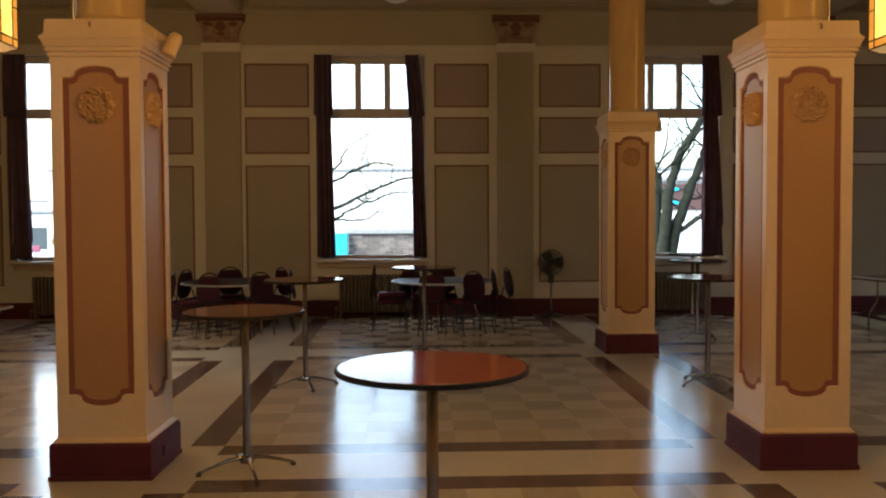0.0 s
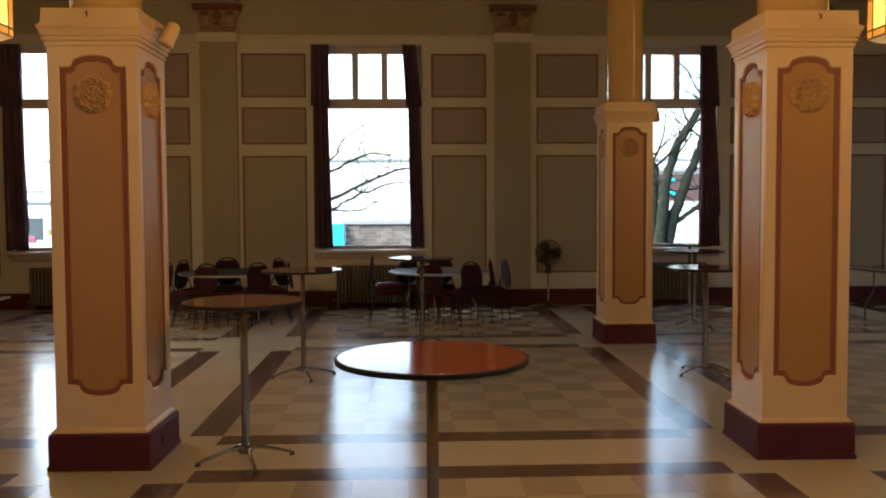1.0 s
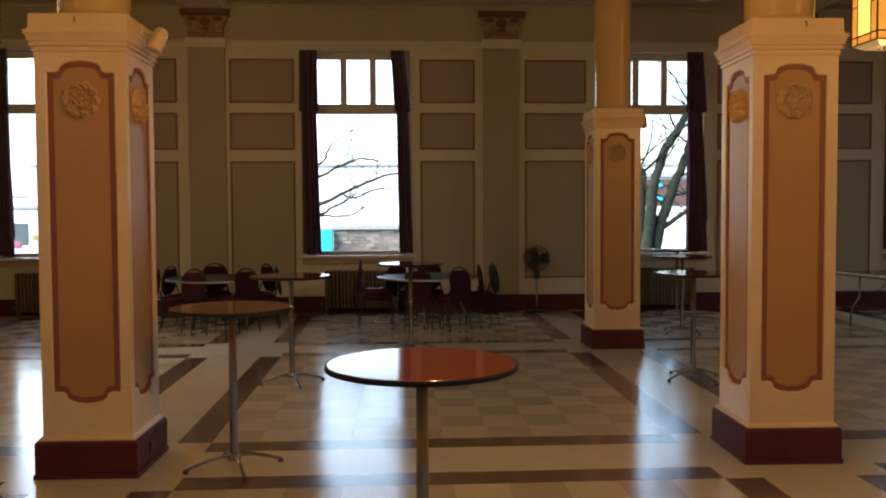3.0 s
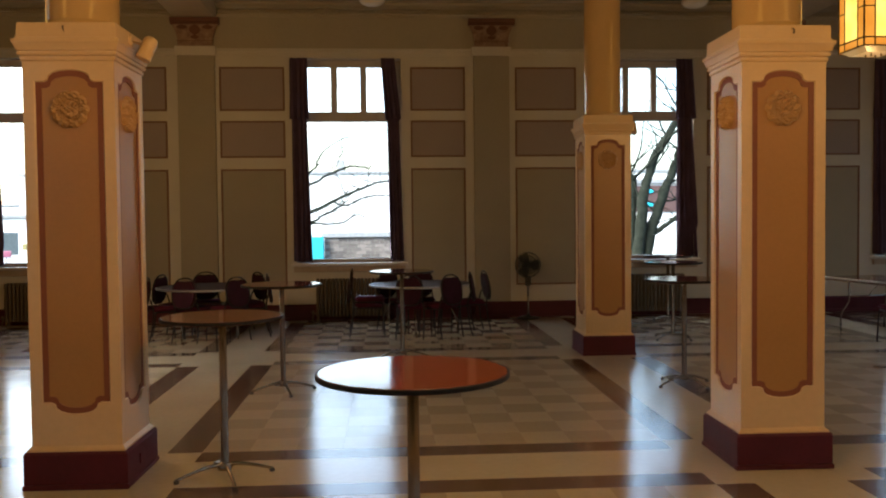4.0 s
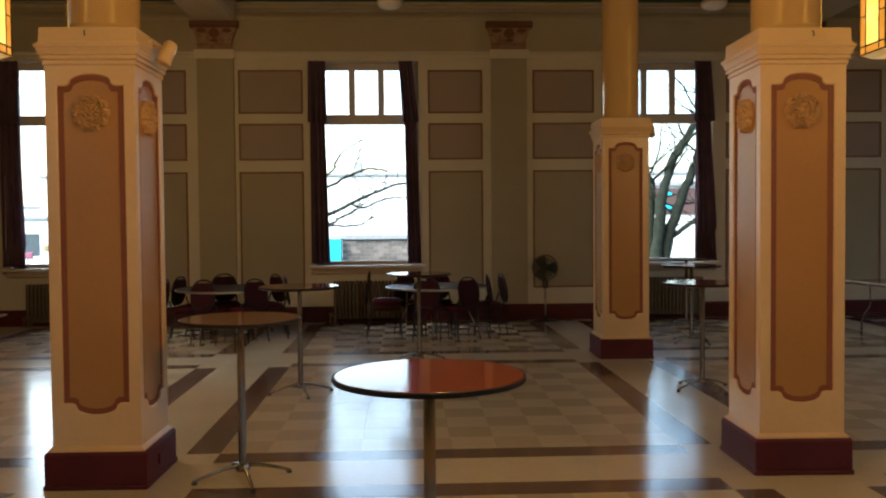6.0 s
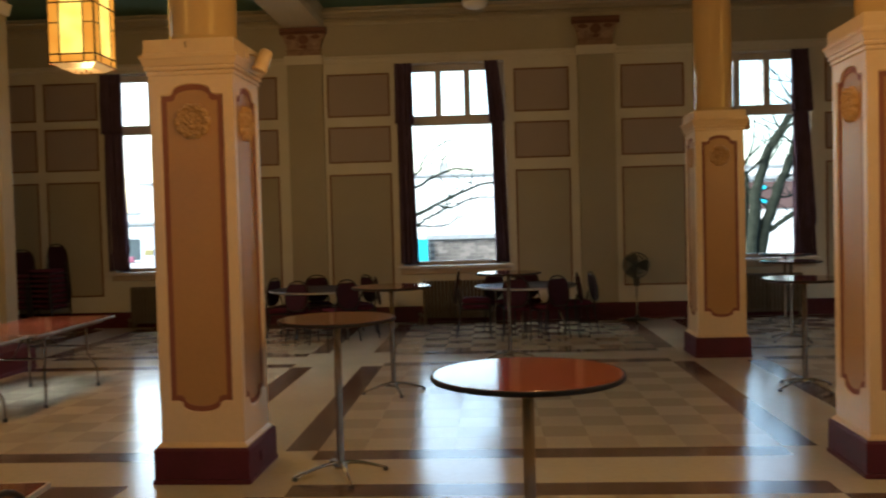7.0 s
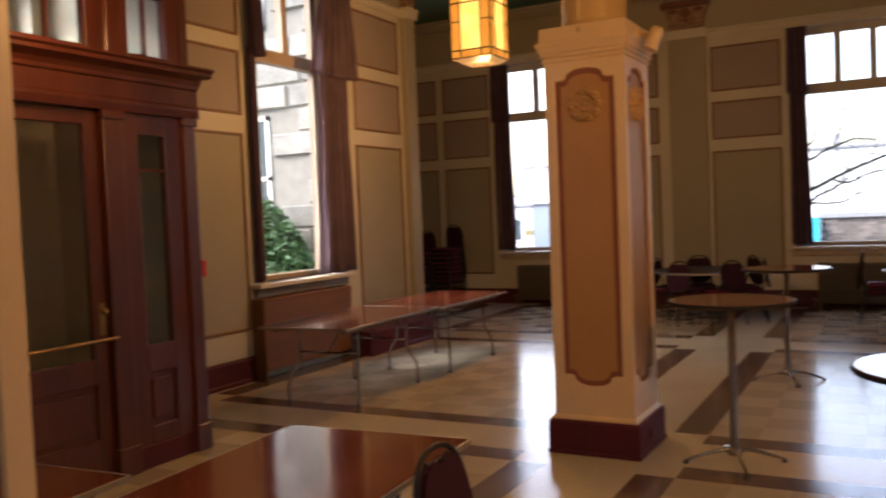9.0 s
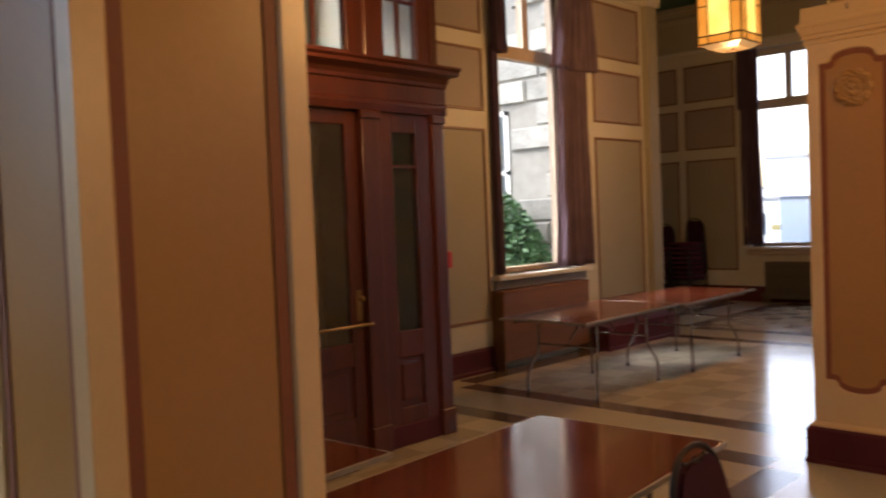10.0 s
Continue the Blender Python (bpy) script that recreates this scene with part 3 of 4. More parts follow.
tagged(o, "burgundy painted wall socket on column plinth", "socket")

for x, y, dx in ((-1.774, 5.845, -0.02), (2.829, 5.835, 0.04)):
    bm = bmesh.new()
    tube(bm, bend(((0, 0.012, 0.012), (0, -0.014, 0.012), (0.002, -0.02, 0.0), (0.004, -0.016, -0.014), (0.002, -0.006, -0.016))), 0.0035, 6)
    tagged(part("hook", bm, "dark_metal", None, "", pose(x + dx, y - 0.304, 2.898)), "small dark screw hook in column cap", "hook", "cap hooks")

# ---- tables ----
def make_cocktail(m):
    t = thing("cocktail_table", m, "round bar-height table with reddish wood top, steel pole", "table", "bar tables")
    bm = bmesh.new()
    lathe(bm, ((0.36, 1.040), (0.388, 1.046), (0.388, 1.066), (0.384, 1.070)), 64)
    part("tabletop", bm, "bar_top", t, "glossy reddish-brown laminate top")
    bm = bmesh.new()
    a = [(0.389, 1.047), (0.394, 1.048), (0.396, 1.051), (0.396, 1.065), (0.394, 1.068), (0.389, 1.0695)]
    rings = [[bm.verts.new((r * math.cos(2 * math.pi * k / 64), r * math.sin(2 * math.pi * k / 64), z)) for k in range(64)] for r, z in a]
    for p, q in zip(rings, rings[1:] + rings[:1]):
        for k in range(64):
            bm.faces.new((p[k], p[(k + 1) % 64], q[(k + 1) % 64], q[k])).smooth = True
    part("edge_band", bm, "table_edge", t, "black rubber edge band")
    bm = bmesh.new()
    lathe(bm, ((0.03, 0.09), (0.0255, 0.11), (0.0255, 0.60), (0.0245, 1.03), (0.10, 1.036), (0.10, 1.040)), 20)
    part("pole", bm, "steel", t, "scuffed chrome pole")
    bm = bmesh.new()
    lathe(bm, ((0.045, 0.055), (0.05, 0.075), (0.036, 0.10), (0.03, 0.105)), 16)
    part("hub", bm, "steel", t)
    for k in range(4):
        bm = bmesh.new()
        tube(bm, bend(((0.03, 0, 0.088), (0.12, 0, 0.078), (0.23, 0, 0.048), (0.315, 0, 0.020))), [0.0165 - 0.0004 * k for k in range(16)], 8, 0.8)
        leg = part("leg", bm, "steel", t, "", pose(0, 0, 0, 0, 0, 90 * k))
        bm = bmesh.new()
        lathe(bm, ((0.017, 0.0), (0.02, 0.006), (0.016, 0.022)), 10, (0.312, 0, 0))
        part("foot", bm, "rubber", leg, "black rubber foot")
    return t


cocktail = make_cocktail(pose(0.301, 3.520, 0, 0, 0, 40))
for x, y, rz in ((-0.885, 5.70, 22), (-0.85, 8.52, 20), (0.36, 10.40, 12), (3.16, 8.40, 25), (4.13, 11.58, 30), (4.74, 13.62, 28)):
    copy_thing(cocktail, pose(x, y, 0, 0, 0, rz))


def make_folding(m, length=1.70, width=0.95):
    t = thing("folding_table", m, "rectangular folding banquet table with reddish-brown top", "table", "folding tables")
    hw, hl = width / 2, length / 2
    bm = bmesh.new()
    rbox(bm, -hw + 0.012, hw - 0.012, -hl + 0.012, hl - 0.012, 0.722, 0.745, 0.004, 1)
    part("tabletop", bm, "table_red", t, "varnished reddish-brown plywood top")
    bm = bmesh.new()
    for u0, u1, w0, w1 in ((-hw, hw, -hl, -hl + 0.0122), (-hw, hw, hl - 0.0122, hl), (-hw, -hw + 0.0122, -hl + 0.0122, hl - 0.0122), (hw - 0.0122, hw, -hl + 0.0122, hl - 0.0122)):
        rbox(bm, u0, u1, w0, w1, 0.720, 0.7435, 0.003, 1)
    part("edge_strip", bm, "edge_metal", t, "worn aluminium edge strip")
    bm = bmesh.new()
    for s in (-1, 1):
        rbox(bm, s * (hw - 0.10) - 0.012, s * (hw - 0.10) + 0.012, -hl + 0.1, hl - 0.1, 0.68, 0.722, 0.003, 1)
    part("apron_rail", bm, "board_wood", t)
    for e in (-1, 1):
        y = e * (hl - 0.40)
        for s in (-1, 1):
            bm = bmesh.new()
            x = s * (hw - 0.15)
            tube(bm, bend(((x, y, 0.715), (x, y, 0.45), (x, y + e * 0.02, 0.36), (x + s * 0.05, y + e * 0.10, 0.20), (x + s * 0.055, y + e * 0.115, 0.012))), 0.0135, 8)
            leg = part("leg", bm, "steel", t)
            bm = bmesh.new()
            lathe(bm, ((0.015, 0), (0.018, 0.004), (0.018, 0.03), (0.015, 0.034)), 10, (x + s * 0.055, y + e * 0.115, 0))
            part("foot", bm, "rubber", leg, "rubber foot cap")
        bm = bmesh.new()
        tube(bm, ((-hw + 0.15, y, 0.46), (hw - 0.15, y, 0.46)), 0.010)
        part("crossbar", bm, "steel", t)
        bm = bmesh.new()
        tube(bm, ((-0.0, y, 0.46), (0.0, y - e * 0.28, 0.70)), 0.007)
        part("brace", bm, "steel", t)
    return t


folding = make_folding(pose(-4.60, 6.83, 0, 0, 0, 1.5))
near = make_folding(pose(-1.928, 2.294, 0, 0, 0, 3.5), width=0.91)
copy_thing(near, pose(-2.932, 1.385, 0, 0, 0, 3.5))
for x, y, rz in ((-4.56, 8.545, 1.0), (7.55, 12.1, 8)):
    copy_thing(folding, pose(x, y, 0, 0, 0, rz))


def make_round(m):
    t = thing("round_table", m, "large round dining table with worn grey-brown top", "table", "dining tables")
    bm = bmesh.new()
    lathe(bm, ((0.75, 0.722), (0.752, 0.726), (0.752, 0.742), (0.748, 0.745)), 64)
    part("tabletop", bm, "table_grey", t)
    bm = bmesh.new()
    a = [(0.7525, 0.715), (0.76, 0.717), (0.76, 0.741), (0.7525, 0.7445)]
    rings = [[bm.verts.new((r * math.cos(2 * math.pi * k / 64), r * math.sin(2 * math.pi * k / 64), z)) for k in range(64)] for r, z in a]
    for p, q in zip(rings, rings[1:] + rings[:1]):
        for k in range(64):
            bm.faces.new((p[k], p[(k + 1) % 64], q[(k + 1) % 64], q[k]))
    part("edge_strip", bm, "edge_metal", t, "metal edge strip")
    for e in (-1, 1):
        for s in (-1, 1):
            bm = bmesh.new()
            tube(bm, bend(((s * 0.33, e * 0.32, 0.72), (s * 0.33, e * 0.32, 0.42), (s * 0.38, e * 0.40, 0.2), (s * 0.385, e * 0.42, 0.0))), 0.0135, 8)
            part("leg", bm, "steel", t)
        bm = bmesh.new()
        tube(bm, ((-0.33, e * 0.32, 0.46), (0.33, e * 0.32, 0.46)), 0.01)
        part("crossbar", bm, "steel", t)
    return t


rt = make_round(pose(-2.42, 12.72, 0, 0, 0, 10))
copy_thing(rt, pose(0.66, 12.68, 0, 0, 0, 35))


# ---- chairs ----
def make_chair(m):
    """A banquet chair that looks along +y: its back is at -y."""
    c = thing("banquet_chair", m, "burgundy upholstered banquet chair with dark metal frame", "chair", "banquet chairs")
    bm = bmesh.new()
    t = bmesh.new()
    box(t, -0.215, 0.215, -0.20, 0.23, 0.425, 0.49)
    bmesh.ops.bevel(t, geom=t.edges[:], offset=0.028, segments=3, affect="EDGES")
    for f in t.faces:
        f.smooth = True
    join(bm, t)
    part("seat", bm, "fabric_seat", c, "padded burgundy seat")
    # oval back pad, slightly raked
    outline = []
    for k in range(28):
        a = 2 * math.pi * k / 28
        ex = 0.62 if math.sin(a) < 0 else 0.88
        x = 0.182 * math.copysign(abs(math.cos(a)) ** ex, math.cos(a))
        z = 0.205 * math.copysign(abs(math.sin(a)) ** ex, math.sin(a))
        if z < 0:
            x *= 1 - 0.14 * (-z / 0.205) ** 2
        outline.append((x, z))
    bm = bmesh.new()
    pad = [(x * 0.985, min(z, 0.160 + 0.9 * max(0.0, abs(x) - 0.075))) for x, z in outline]
    plate(bm, pad, -0.022, 0.022)
    bmesh.ops.bevel(bm, geom=[e for e in bm.edges if abs(e.verts[0].co.y - e.verts[1].co.y) < 1e-6], offset=0.014, segments=2, affect="EDGES")
    part("backrest", bm, "fabric", c, "padded burgundy oval back", pose(0, -0.265, 0.693, -9, 0, 0))
    bm = bmesh.new()
    pts = [(x * 1.05, -0.0, z * 1.05) for x, z in outline]
    tube(bm, pts + [pts[0]], 0.011, 8)
    part("back_frame", bm, "dark_metal", c, "", pose(0, -0.265, 0.693, -9, 0, 0))
    bm = bmesh.new()
    tube(bm, bend(((-0.085, 0, 0.176), (-0.05, 0, 0.166), (0.05, 0, 0.166), (0.085, 0, 0.176))), 0.007, 8)
    part("slot_rail", bm, "dark_metal", c, "rail below the hand slot", pose(0, -0.265, 0.693, -9, 0, 0))
    for s in (-1, 1):
        bm = bmesh.new()
        tube(bm, bend(((s * 0.168, -0.25, 0.61), (s * 0.195, -0.215, 0.43), (s * 0.20, -0.24, 0.20), (s * 0.20, -0.285, 0.0))), 0.011, 8)
        part("rear_leg", bm, "dark_metal", c)
        bm = bmesh.new()
        tube(bm, bend(((s * 0.195, -0.20, 0.418), (s * 0.197, 0.12, 0.418), (s * 0.199, 0.195, 0.39), (s * 0.20, 0.215, 0.2), (s * 0.20, 0.225, 0.0))), 0.011, 8)
        part("front_leg", bm, "dark_metal", c)
    bm = bmesh.new()
    tube(bm, ((-0.197, 0.19, 0.41), (0.197, 0.19, 0.41)), 0.009)
    part("stretcher", bm, "dark_metal", c)
    return c


def facing(x, y, cx, cy, turn=0):
    """The pose of a chair with its back at (x, y) that looks at (cx, cy)."""
    far = math.hypot(cx - x, cy - y)
    x, y = x + 0.28 * (cx - x) / far, y + 0.28 * (cy - y) / far
    return pose(x, y, 0, 0, 0, math.degrees(math.atan2(-(cx - x), cy - y)) + turn)


chair = make_chair(facing(-2.62, 12.02, -2.42, 12.72, -4))
T1, T2 = (-2.42, 12.72), (0.66, 12.68)
for x, y, c, turn in ((-1.93, 12.12, T1, 6), (-3.22, 12.95, T1, 0), (-2.66, 13.55, T1, 0), (-1.80, 13.35, T1, -5), (-1.55, 12.75, T1, 4),
                      (-3.28, 12.35, T1, 10),
                      (0.50, 12.00, T2, -3), (1.08, 12.02, T2, 5), (1.45, 12.62, T2, -6), (1.68, 12.80, T2, 4),
                      (0.17, 13.28, T2, 0), (0.72, 13.42, T2, 4)):
    copy_thing(chair, facing(x, y, *c, turn))
for k in (0, 1):
    copy_thing(chair, Matrix.Translation((0, -0.012 * k, 0.085 * k)) @ facing(-0.37, 12.50, *T2, -8))
copy_thing(chair, pose(-1.56, 2.48, 0, 0, 0, 92))
copy_thing(chair, pose(6.95, 10.85, 0, 0, 0, 78))
# two stacks in the alcove: the chairs nest, each a little higher
for sx, n, rz in ((-7.84, 7, 10), (-7.31, 8, -12)):
    for k in range(n):
        copy_thing(chair, pose(sx, 14.02 - k * 0.012, k * 0.085, 0, 0, rz + 180))

# ---- entrance vestibule of dark wood ----
VEST = pose(-4.58, 0, 0, 0, 0, 90)
vest = thing("entrance_vestibule", VEST, "dark red-brown panelled wooden entrance with glazed doors", "entrance", kind="structure")
Y0, Y1 = 1.35, 4.78


def frame_panel(bm, a, b, z0, z1, y0, y1, stile, holes):
    """A framed leaf a..b, z0..z1 with rectangular openings (z0, z1) of its width."""
    rbox(bm, a, a + stile, y0, y1, z0, z1, 0.004, 1)
    rbox(bm, b - stile, b, y0, y1, z0, z1, 0.004, 1)
    z = z0
    for h0, h1 in holes:
        rbox(bm, a + stile, b - stile, y0, y1, z, h0, 0.004, 1)
        z = h1
    rbox(bm, a + stile, b - stile, y0, y1, z, z1, 0.004, 1)


for a, b in ((3.94, 4.10), (4.66, 4.78), (1.97, 2.09), (1.35, 1.47)):
    bm = bmesh.new()
    rbox(bm, a, b, -0.03, 0.12, 0.0, 2.50, 0.008, 2)
    rbox(bm, a - 0.012, b + 0.012, -0.045, 0.12, 0.0, 0.20, 0.006, 1)
    rbox(bm, a - 0.012, b + 0.012, -0.05, 0.12, 2.42, 2.48, 0.006, 1)
    part("post", bm, "door_wood", vest)
CROWN = ((-0.035, 2.48), (-0.05, 2.53), (-0.05, 2.555), (-0.036, 2.57), (-0.036, 2.685), (-0.055, 2.695), (-0.06, 2.72), (-0.085, 2.75), (-0.125, 2.772), (-0.155, 2.782), (-0.155, 2.808), (-0.18, 2.822), (-0.18, 2.838))
bm = bmesh.new()
moulding(bm, Y0 - 0.02, Y1 + 0.012, ((0.12, 2.48),) + CROWN + ((0.12, 2.845),))
part("crown", bm, "door_wood", vest, "deep moulded wooden crown")
bm = bmesh.new()
moulding(bm, Y1 + 0.012, Y1 + 0.072, ((1.40, 2.772), (-0.125, 2.772), (-0.155, 2.782), (-0.155, 2.808), (-0.18, 2.822), (-0.18, 2.838), (1.40, 2.845)))
moulding(bm, Y1 + 0.012, Y1 + 0.03, ((1.40, 2.48), (-0.05, 2.48), (-0.05, 2.555), (-0.036, 2.57), (-0.036, 2.685), (-0.085, 2.75), (-0.085, 2.772), (1.40, 2.772)))
part("crown_return", bm, "door_wood", vest)


def leaf(name, a, b, hinge_left):
    bm = bmesh.new()
    frame_panel(bm, a, b, 0.01, 2.47, 0.02, 0.07, 0.115, ((0.30, 0.66), (0.83, 2.375)))
    d = part(name, bm, "door_wood", vest, "half-glazed wooden door leaf")
    bm = bmesh.new()
    rbox(bm, a + 0.16, b - 0.16, 0.03, 0.06, 0.345, 0.615, 0.012, 2)
    box(bm, a + 0.11, b - 0.11, 0.04, 0.05, 0.29, 0.67)
    part("door_panel", bm, "door_wood", d)
    bm = bmesh.new()
    box(bm, a + 0.11, b - 0.11, 0.042, 0.048, 0.825, 2.38)
    part("door_glass", bm, "door_glass", d, "dark reflecting glass")
    bm = bmesh.new()
    tube(bm, ((a + 0.03, -0.05, 0.957), (b + 0.02, -0.05, 0.957)), 0.013)
    for x in (a + 0.06, b - 0.04):
        tube(bm, ((x, 0.02, 0.957), (x, -0.05, 0.957)), 0.010)
    part("push_bar", bm, "brass", d, "brass push bar")
    bm = bmesh.new()
    x = b - 0.05 if hinge_left else a + 0.05
    rbox(bm, x - 0.025, x + 0.025, 0.008, 0.02, 0.98, 1.20, 0.004, 1)
    t = bmesh.new()
    bmesh.ops.create_icosphere(t, subdivisions=2, radius=0.024)
    join(bm, t, Matrix.Translation((x, -0.02, 1.14)))
    part("lock_plate", bm, "brass", d, "brass lock plate and knob")


leaf("door_leaf", 3.02, 3.935, True)
leaf("door_leaf", 2.095, 3.01, False)
for a, b in ((4.10, 4.66), (1.47, 1.97)):
    bm = bmesh.new()
    frame_panel(bm, a, b, 0.0, 2.48, 0.0, 0.07, 0.155, ((0.28, 0.66), (0.855, 2.335)))
    s = part("sidelight", bm, "door_wood", vest, "wooden side panel with narrow glass")
    bm = bmesh.new()
    rbox(bm, a + 0.185, b - 0.185, 0.01, 0.05, 0.33, 0.61, 0.012, 2)
    box(bm, a + 0.15, b - 0.15, 0.03, 0.04, 0.27, 0.67)
    part("side_panel", bm, "door_wood", s)
    bm = bmesh.new()
    box(bm, a + 0.15, b - 0.15, 0.03, 0.036, 0.85, 2.34)
    part("side_glass", bm, "door_glass", s, "narrow glass pane")
    bm = bmesh.new()
    rbox(bm, a + 0.155, b - 0.155, 0.015, 0.05, 2.075, 2.10, 0.003, 1)
    part("glazing_bar", bm, "door_wood", s)
    bm = bmesh.new()
    rbox(bm, a - 0.01, b + 0.01, -0.02, 0.04, 0.0, 0.16, 0.006, 1)
    part("kick_base", bm, "burgundy", s)
# unseen board, added to stop daylight from above reaching the door glass
bm = bmesh.new()
box(bm, 1.40, 4.70, 0.125, 1.435, 2.74, 2.80)
part("added_soffit", bm, "ceiling_cream", vest, "added soffit board keeping upper daylight off the door glass")
# upper lights
for a, b in ((1.35, 2.25), (2.25, 3.15), (3.15, 4.05), (4.05, 4.75)):
    bm = bmesh.new()
    frame_panel(bm, a, b, 2.845, 4.30, 0.01, 0.09, 0.176, ((2.90, 4.15),))
    rbox(bm, a - 0.03, a + 0.06, -0.012, 0.10, 2.846, 4.30, 0.008, 1)
    u = part("upper_light", bm, "door_wood", vest, "glazed wooden upper light")
    bm = bmesh.new()
    box(bm, a + 0.17, b - 0.17, 0.05, 0.056, 2.89, 4.16)
    part("pane", bm, "door_glass", u)
    bm = bmesh.new()
    c = (a + b) / 2
    rbox(bm, c - 0.014, c + 0.014, 0.035, 0.07, 2.90, 4.15, 0.003, 1)
    for z in (3.33, 3.74):
        rbox(bm, a + 0.176, b - 0.176, 0.037, 0.068, z - 0.012, z + 0.012, 0.003, 1)
    part("glazing_bar", bm, "door_wood", u)
bm = bmesh.new()
rbox(bm, 4.72, 4.78, 0.0, 0.12, 2.846, 4.30, 0.006, 1)
part("upper_post", bm, "door_wood", vest)
bm = bmesh.new()
box(bm, 4.70, 4.765, 0.12, 1.438, 0.0, 4.30)
vs = part("vestibule_side", bm, "wall_cream", vest)
for a, b in ((0.16, 0.62), (0.75, 1.30)):
    bm = bmesh.new()
    rbox(bm, 4.766, 4.785, a, b, 0.35, 2.30, 0.006, 1)
    part("raised_panel", bm, "door_wood", vs)
bm = bmesh.new()
box(bm, 1.36, 4.75, 0.10, 1.438, 4.305, 4.36)
part("vestibule_roof", bm, "door_wood", vest)
bm = bmesh.new()
box(bm, 1.36, 1.42, 0.12, 1.438, 0.0, 4.30)
part("vestibule_side", bm, "door_wood", vest)
bm = bmesh.new()
rbox(bm, -0.045, 0.045, -0.05, 0, -0.065, 0.065, 0.008)
fa = part("fire_alarm_box", bm, "red_paint", None, "", pose(-4.60, 4.785, 1.36, 0, 0, 180))
tagged(fa, "small red fire alarm call point on door frame", "alarm")
bm = bmesh.new()
rbox(bm, -0.02, 0.02, -0.058, -0.049, -0.02, 0.02, 0.003)
part("press_plate", bm, "sill_paint", fa)


# ---- radiators, board, fan ----
def make_radiator(m, n, label):
    r = thing("radiator", m, label, "radiator", "radiators")
    first = None
    for k in range(n):
        x = (k - (n - 1) / 2) * 0.062
        if first is None:
            bm = bmesh.new()
            for y in (-0.055, 0.055):
                tube(bm, bend(((0, y, 0.08), (0, y, 0.14), (0, y, 0.60), (0, y, 0.68))), 0.026, 8)
            rbox(bm, -0.024, 0.024, -0.075, 0.075, 0.66, 0.72, 0.02, 2)
            rbox(bm, -0.024, 0.024, -0.075, 0.075, 0.08, 0.13, 0.02, 2)
            first = part("section", bm, "radiator", r, "", pose(x, 0, 0))
        else:
            twin(first, r, pose(x, 0, 0))
    for x in (-(n - 1) / 2 * 0.062, (n - 1) / 2 * 0.062):
        bm = bmesh.new()
        for y in (-0.05, 0.05):
            lathe(bm, ((0.03, 0.0), (0.024, 0.03), (0.022, 0.10)), 8, (x, y, 0))
        part("feet", bm, "radiator", r)
    bm = bmesh.new()
    x = -(n - 1) / 2 * 0.062 - 0.09
    tube(bm, bend(((x + 0.07, 0, 0.12), (x + 0.02, 0, 0.12), (x, 0, 0.06), (x, 0, 0.0))), 0.014, 8)
    lathe(bm, ((0.02, 0.0), (0.028, 0.01), (0.028, 0.04), (0.012, 0.055)), 10, (x + 0.005, 0, 0.12))
    part("valve_pipe", bm, "radiator", r, "pipe and valve")
    return r


for k, c in enumerate(WIN):
    make_radiator(pose(c + 0.05, 14.42, 0), 20, "old dark cast-iron column radiator below window")
bm = bmesh.new()
rbox(bm, 7.02, 8.62, -0.17, -0.15, 0.10, 0.845, 0.004, 1)
o = thing("radiator_cover", WEST, "orange-brown plywood radiator cover below window", "radiator cover")
part("front_board", bm, "board_wood", o)
for a, b in ((7.00, 7.02), (8.62, 8.64)):
    bm = bmesh.new()
    rbox(bm, a, b, -0.17, 0.0, 0.0, 0.845, 0.003, 1)
    part("side_board", bm, "board_wood", o)
bm = bmesh.new()
rbox(bm, 7.00, 8.64, -0.18, 0.0, 0.845, 0.870, 0.004, 1)
part("top_board", bm, "board_wood", o)

fan = thing("pedestal_fan", pose(2.55, 14.28, 0, 0, 0, -12), "black pedestal fan on slim pole beside wall", "fan")
bm = bmesh.new()
lathe(bm, ((0.20, 0), (0.20, 0.015), (0.14, 0.03), (0.03, 0.05), (0.025, 0.09)), 28)
part("base", bm, "plastic_black", fan)
bm = bmesh.new()
tube(bm, ((0, 0, 0.05), (0, 0, 0.40)), 0.014)
tube(bm, ((0, 0, 0.38), (0, 0, 0.72)), 0.020)
part("pole", bm, "edge_metal", fan, "pale slim pole")
bm = bmesh.new()
rbox(bm, -0.05, 0.05, -0.05, 0.06, 0.56, 0.72, 0.018)
part("control_box", bm, "plastic_black", fan)
bm = bmesh.new()
lathe(bm, ((0.03, -0.13), (0.06, -0.10), (0.06, 0.0), (0.03, 0.02)), 20)
part("motor", bm, "plastic_black", fan, "", pose(0, -0.02, 0.91, 90, 0, 0))
bm = bmesh.new()
for r, z in ((0.215, 0.0), (0.205, 0.04), (0.205, -0.04), (0.15, 0.075), (0.15, -0.06), (0.09, 0.085), (0.05, 0.09)):
    tube(bm, [(r * math.cos(2 * math.pi * k / 32), r * math.sin(2 * math.pi * k / 32), z) for k in range(33)], 0.004, 5)
for k in range(36):
    a = 2 * math.pi * k / 36
    ca, sa = math.cos(a), math.sin(a)
    tube(bm, [(r * ca, r * sa, z) for r, z in ((0.04, 0.09), (0.15, 0.075), (0.205, 0.04), (0.215, 0), (0.205, -0.04), (0.15, -0.06), (0.05, -0.065))], 0.0032, 4)
part("guard", bm, "plastic_black", fan, "round black wire guard", pose(0, -0.06, 0.91, 90, 0, 0))
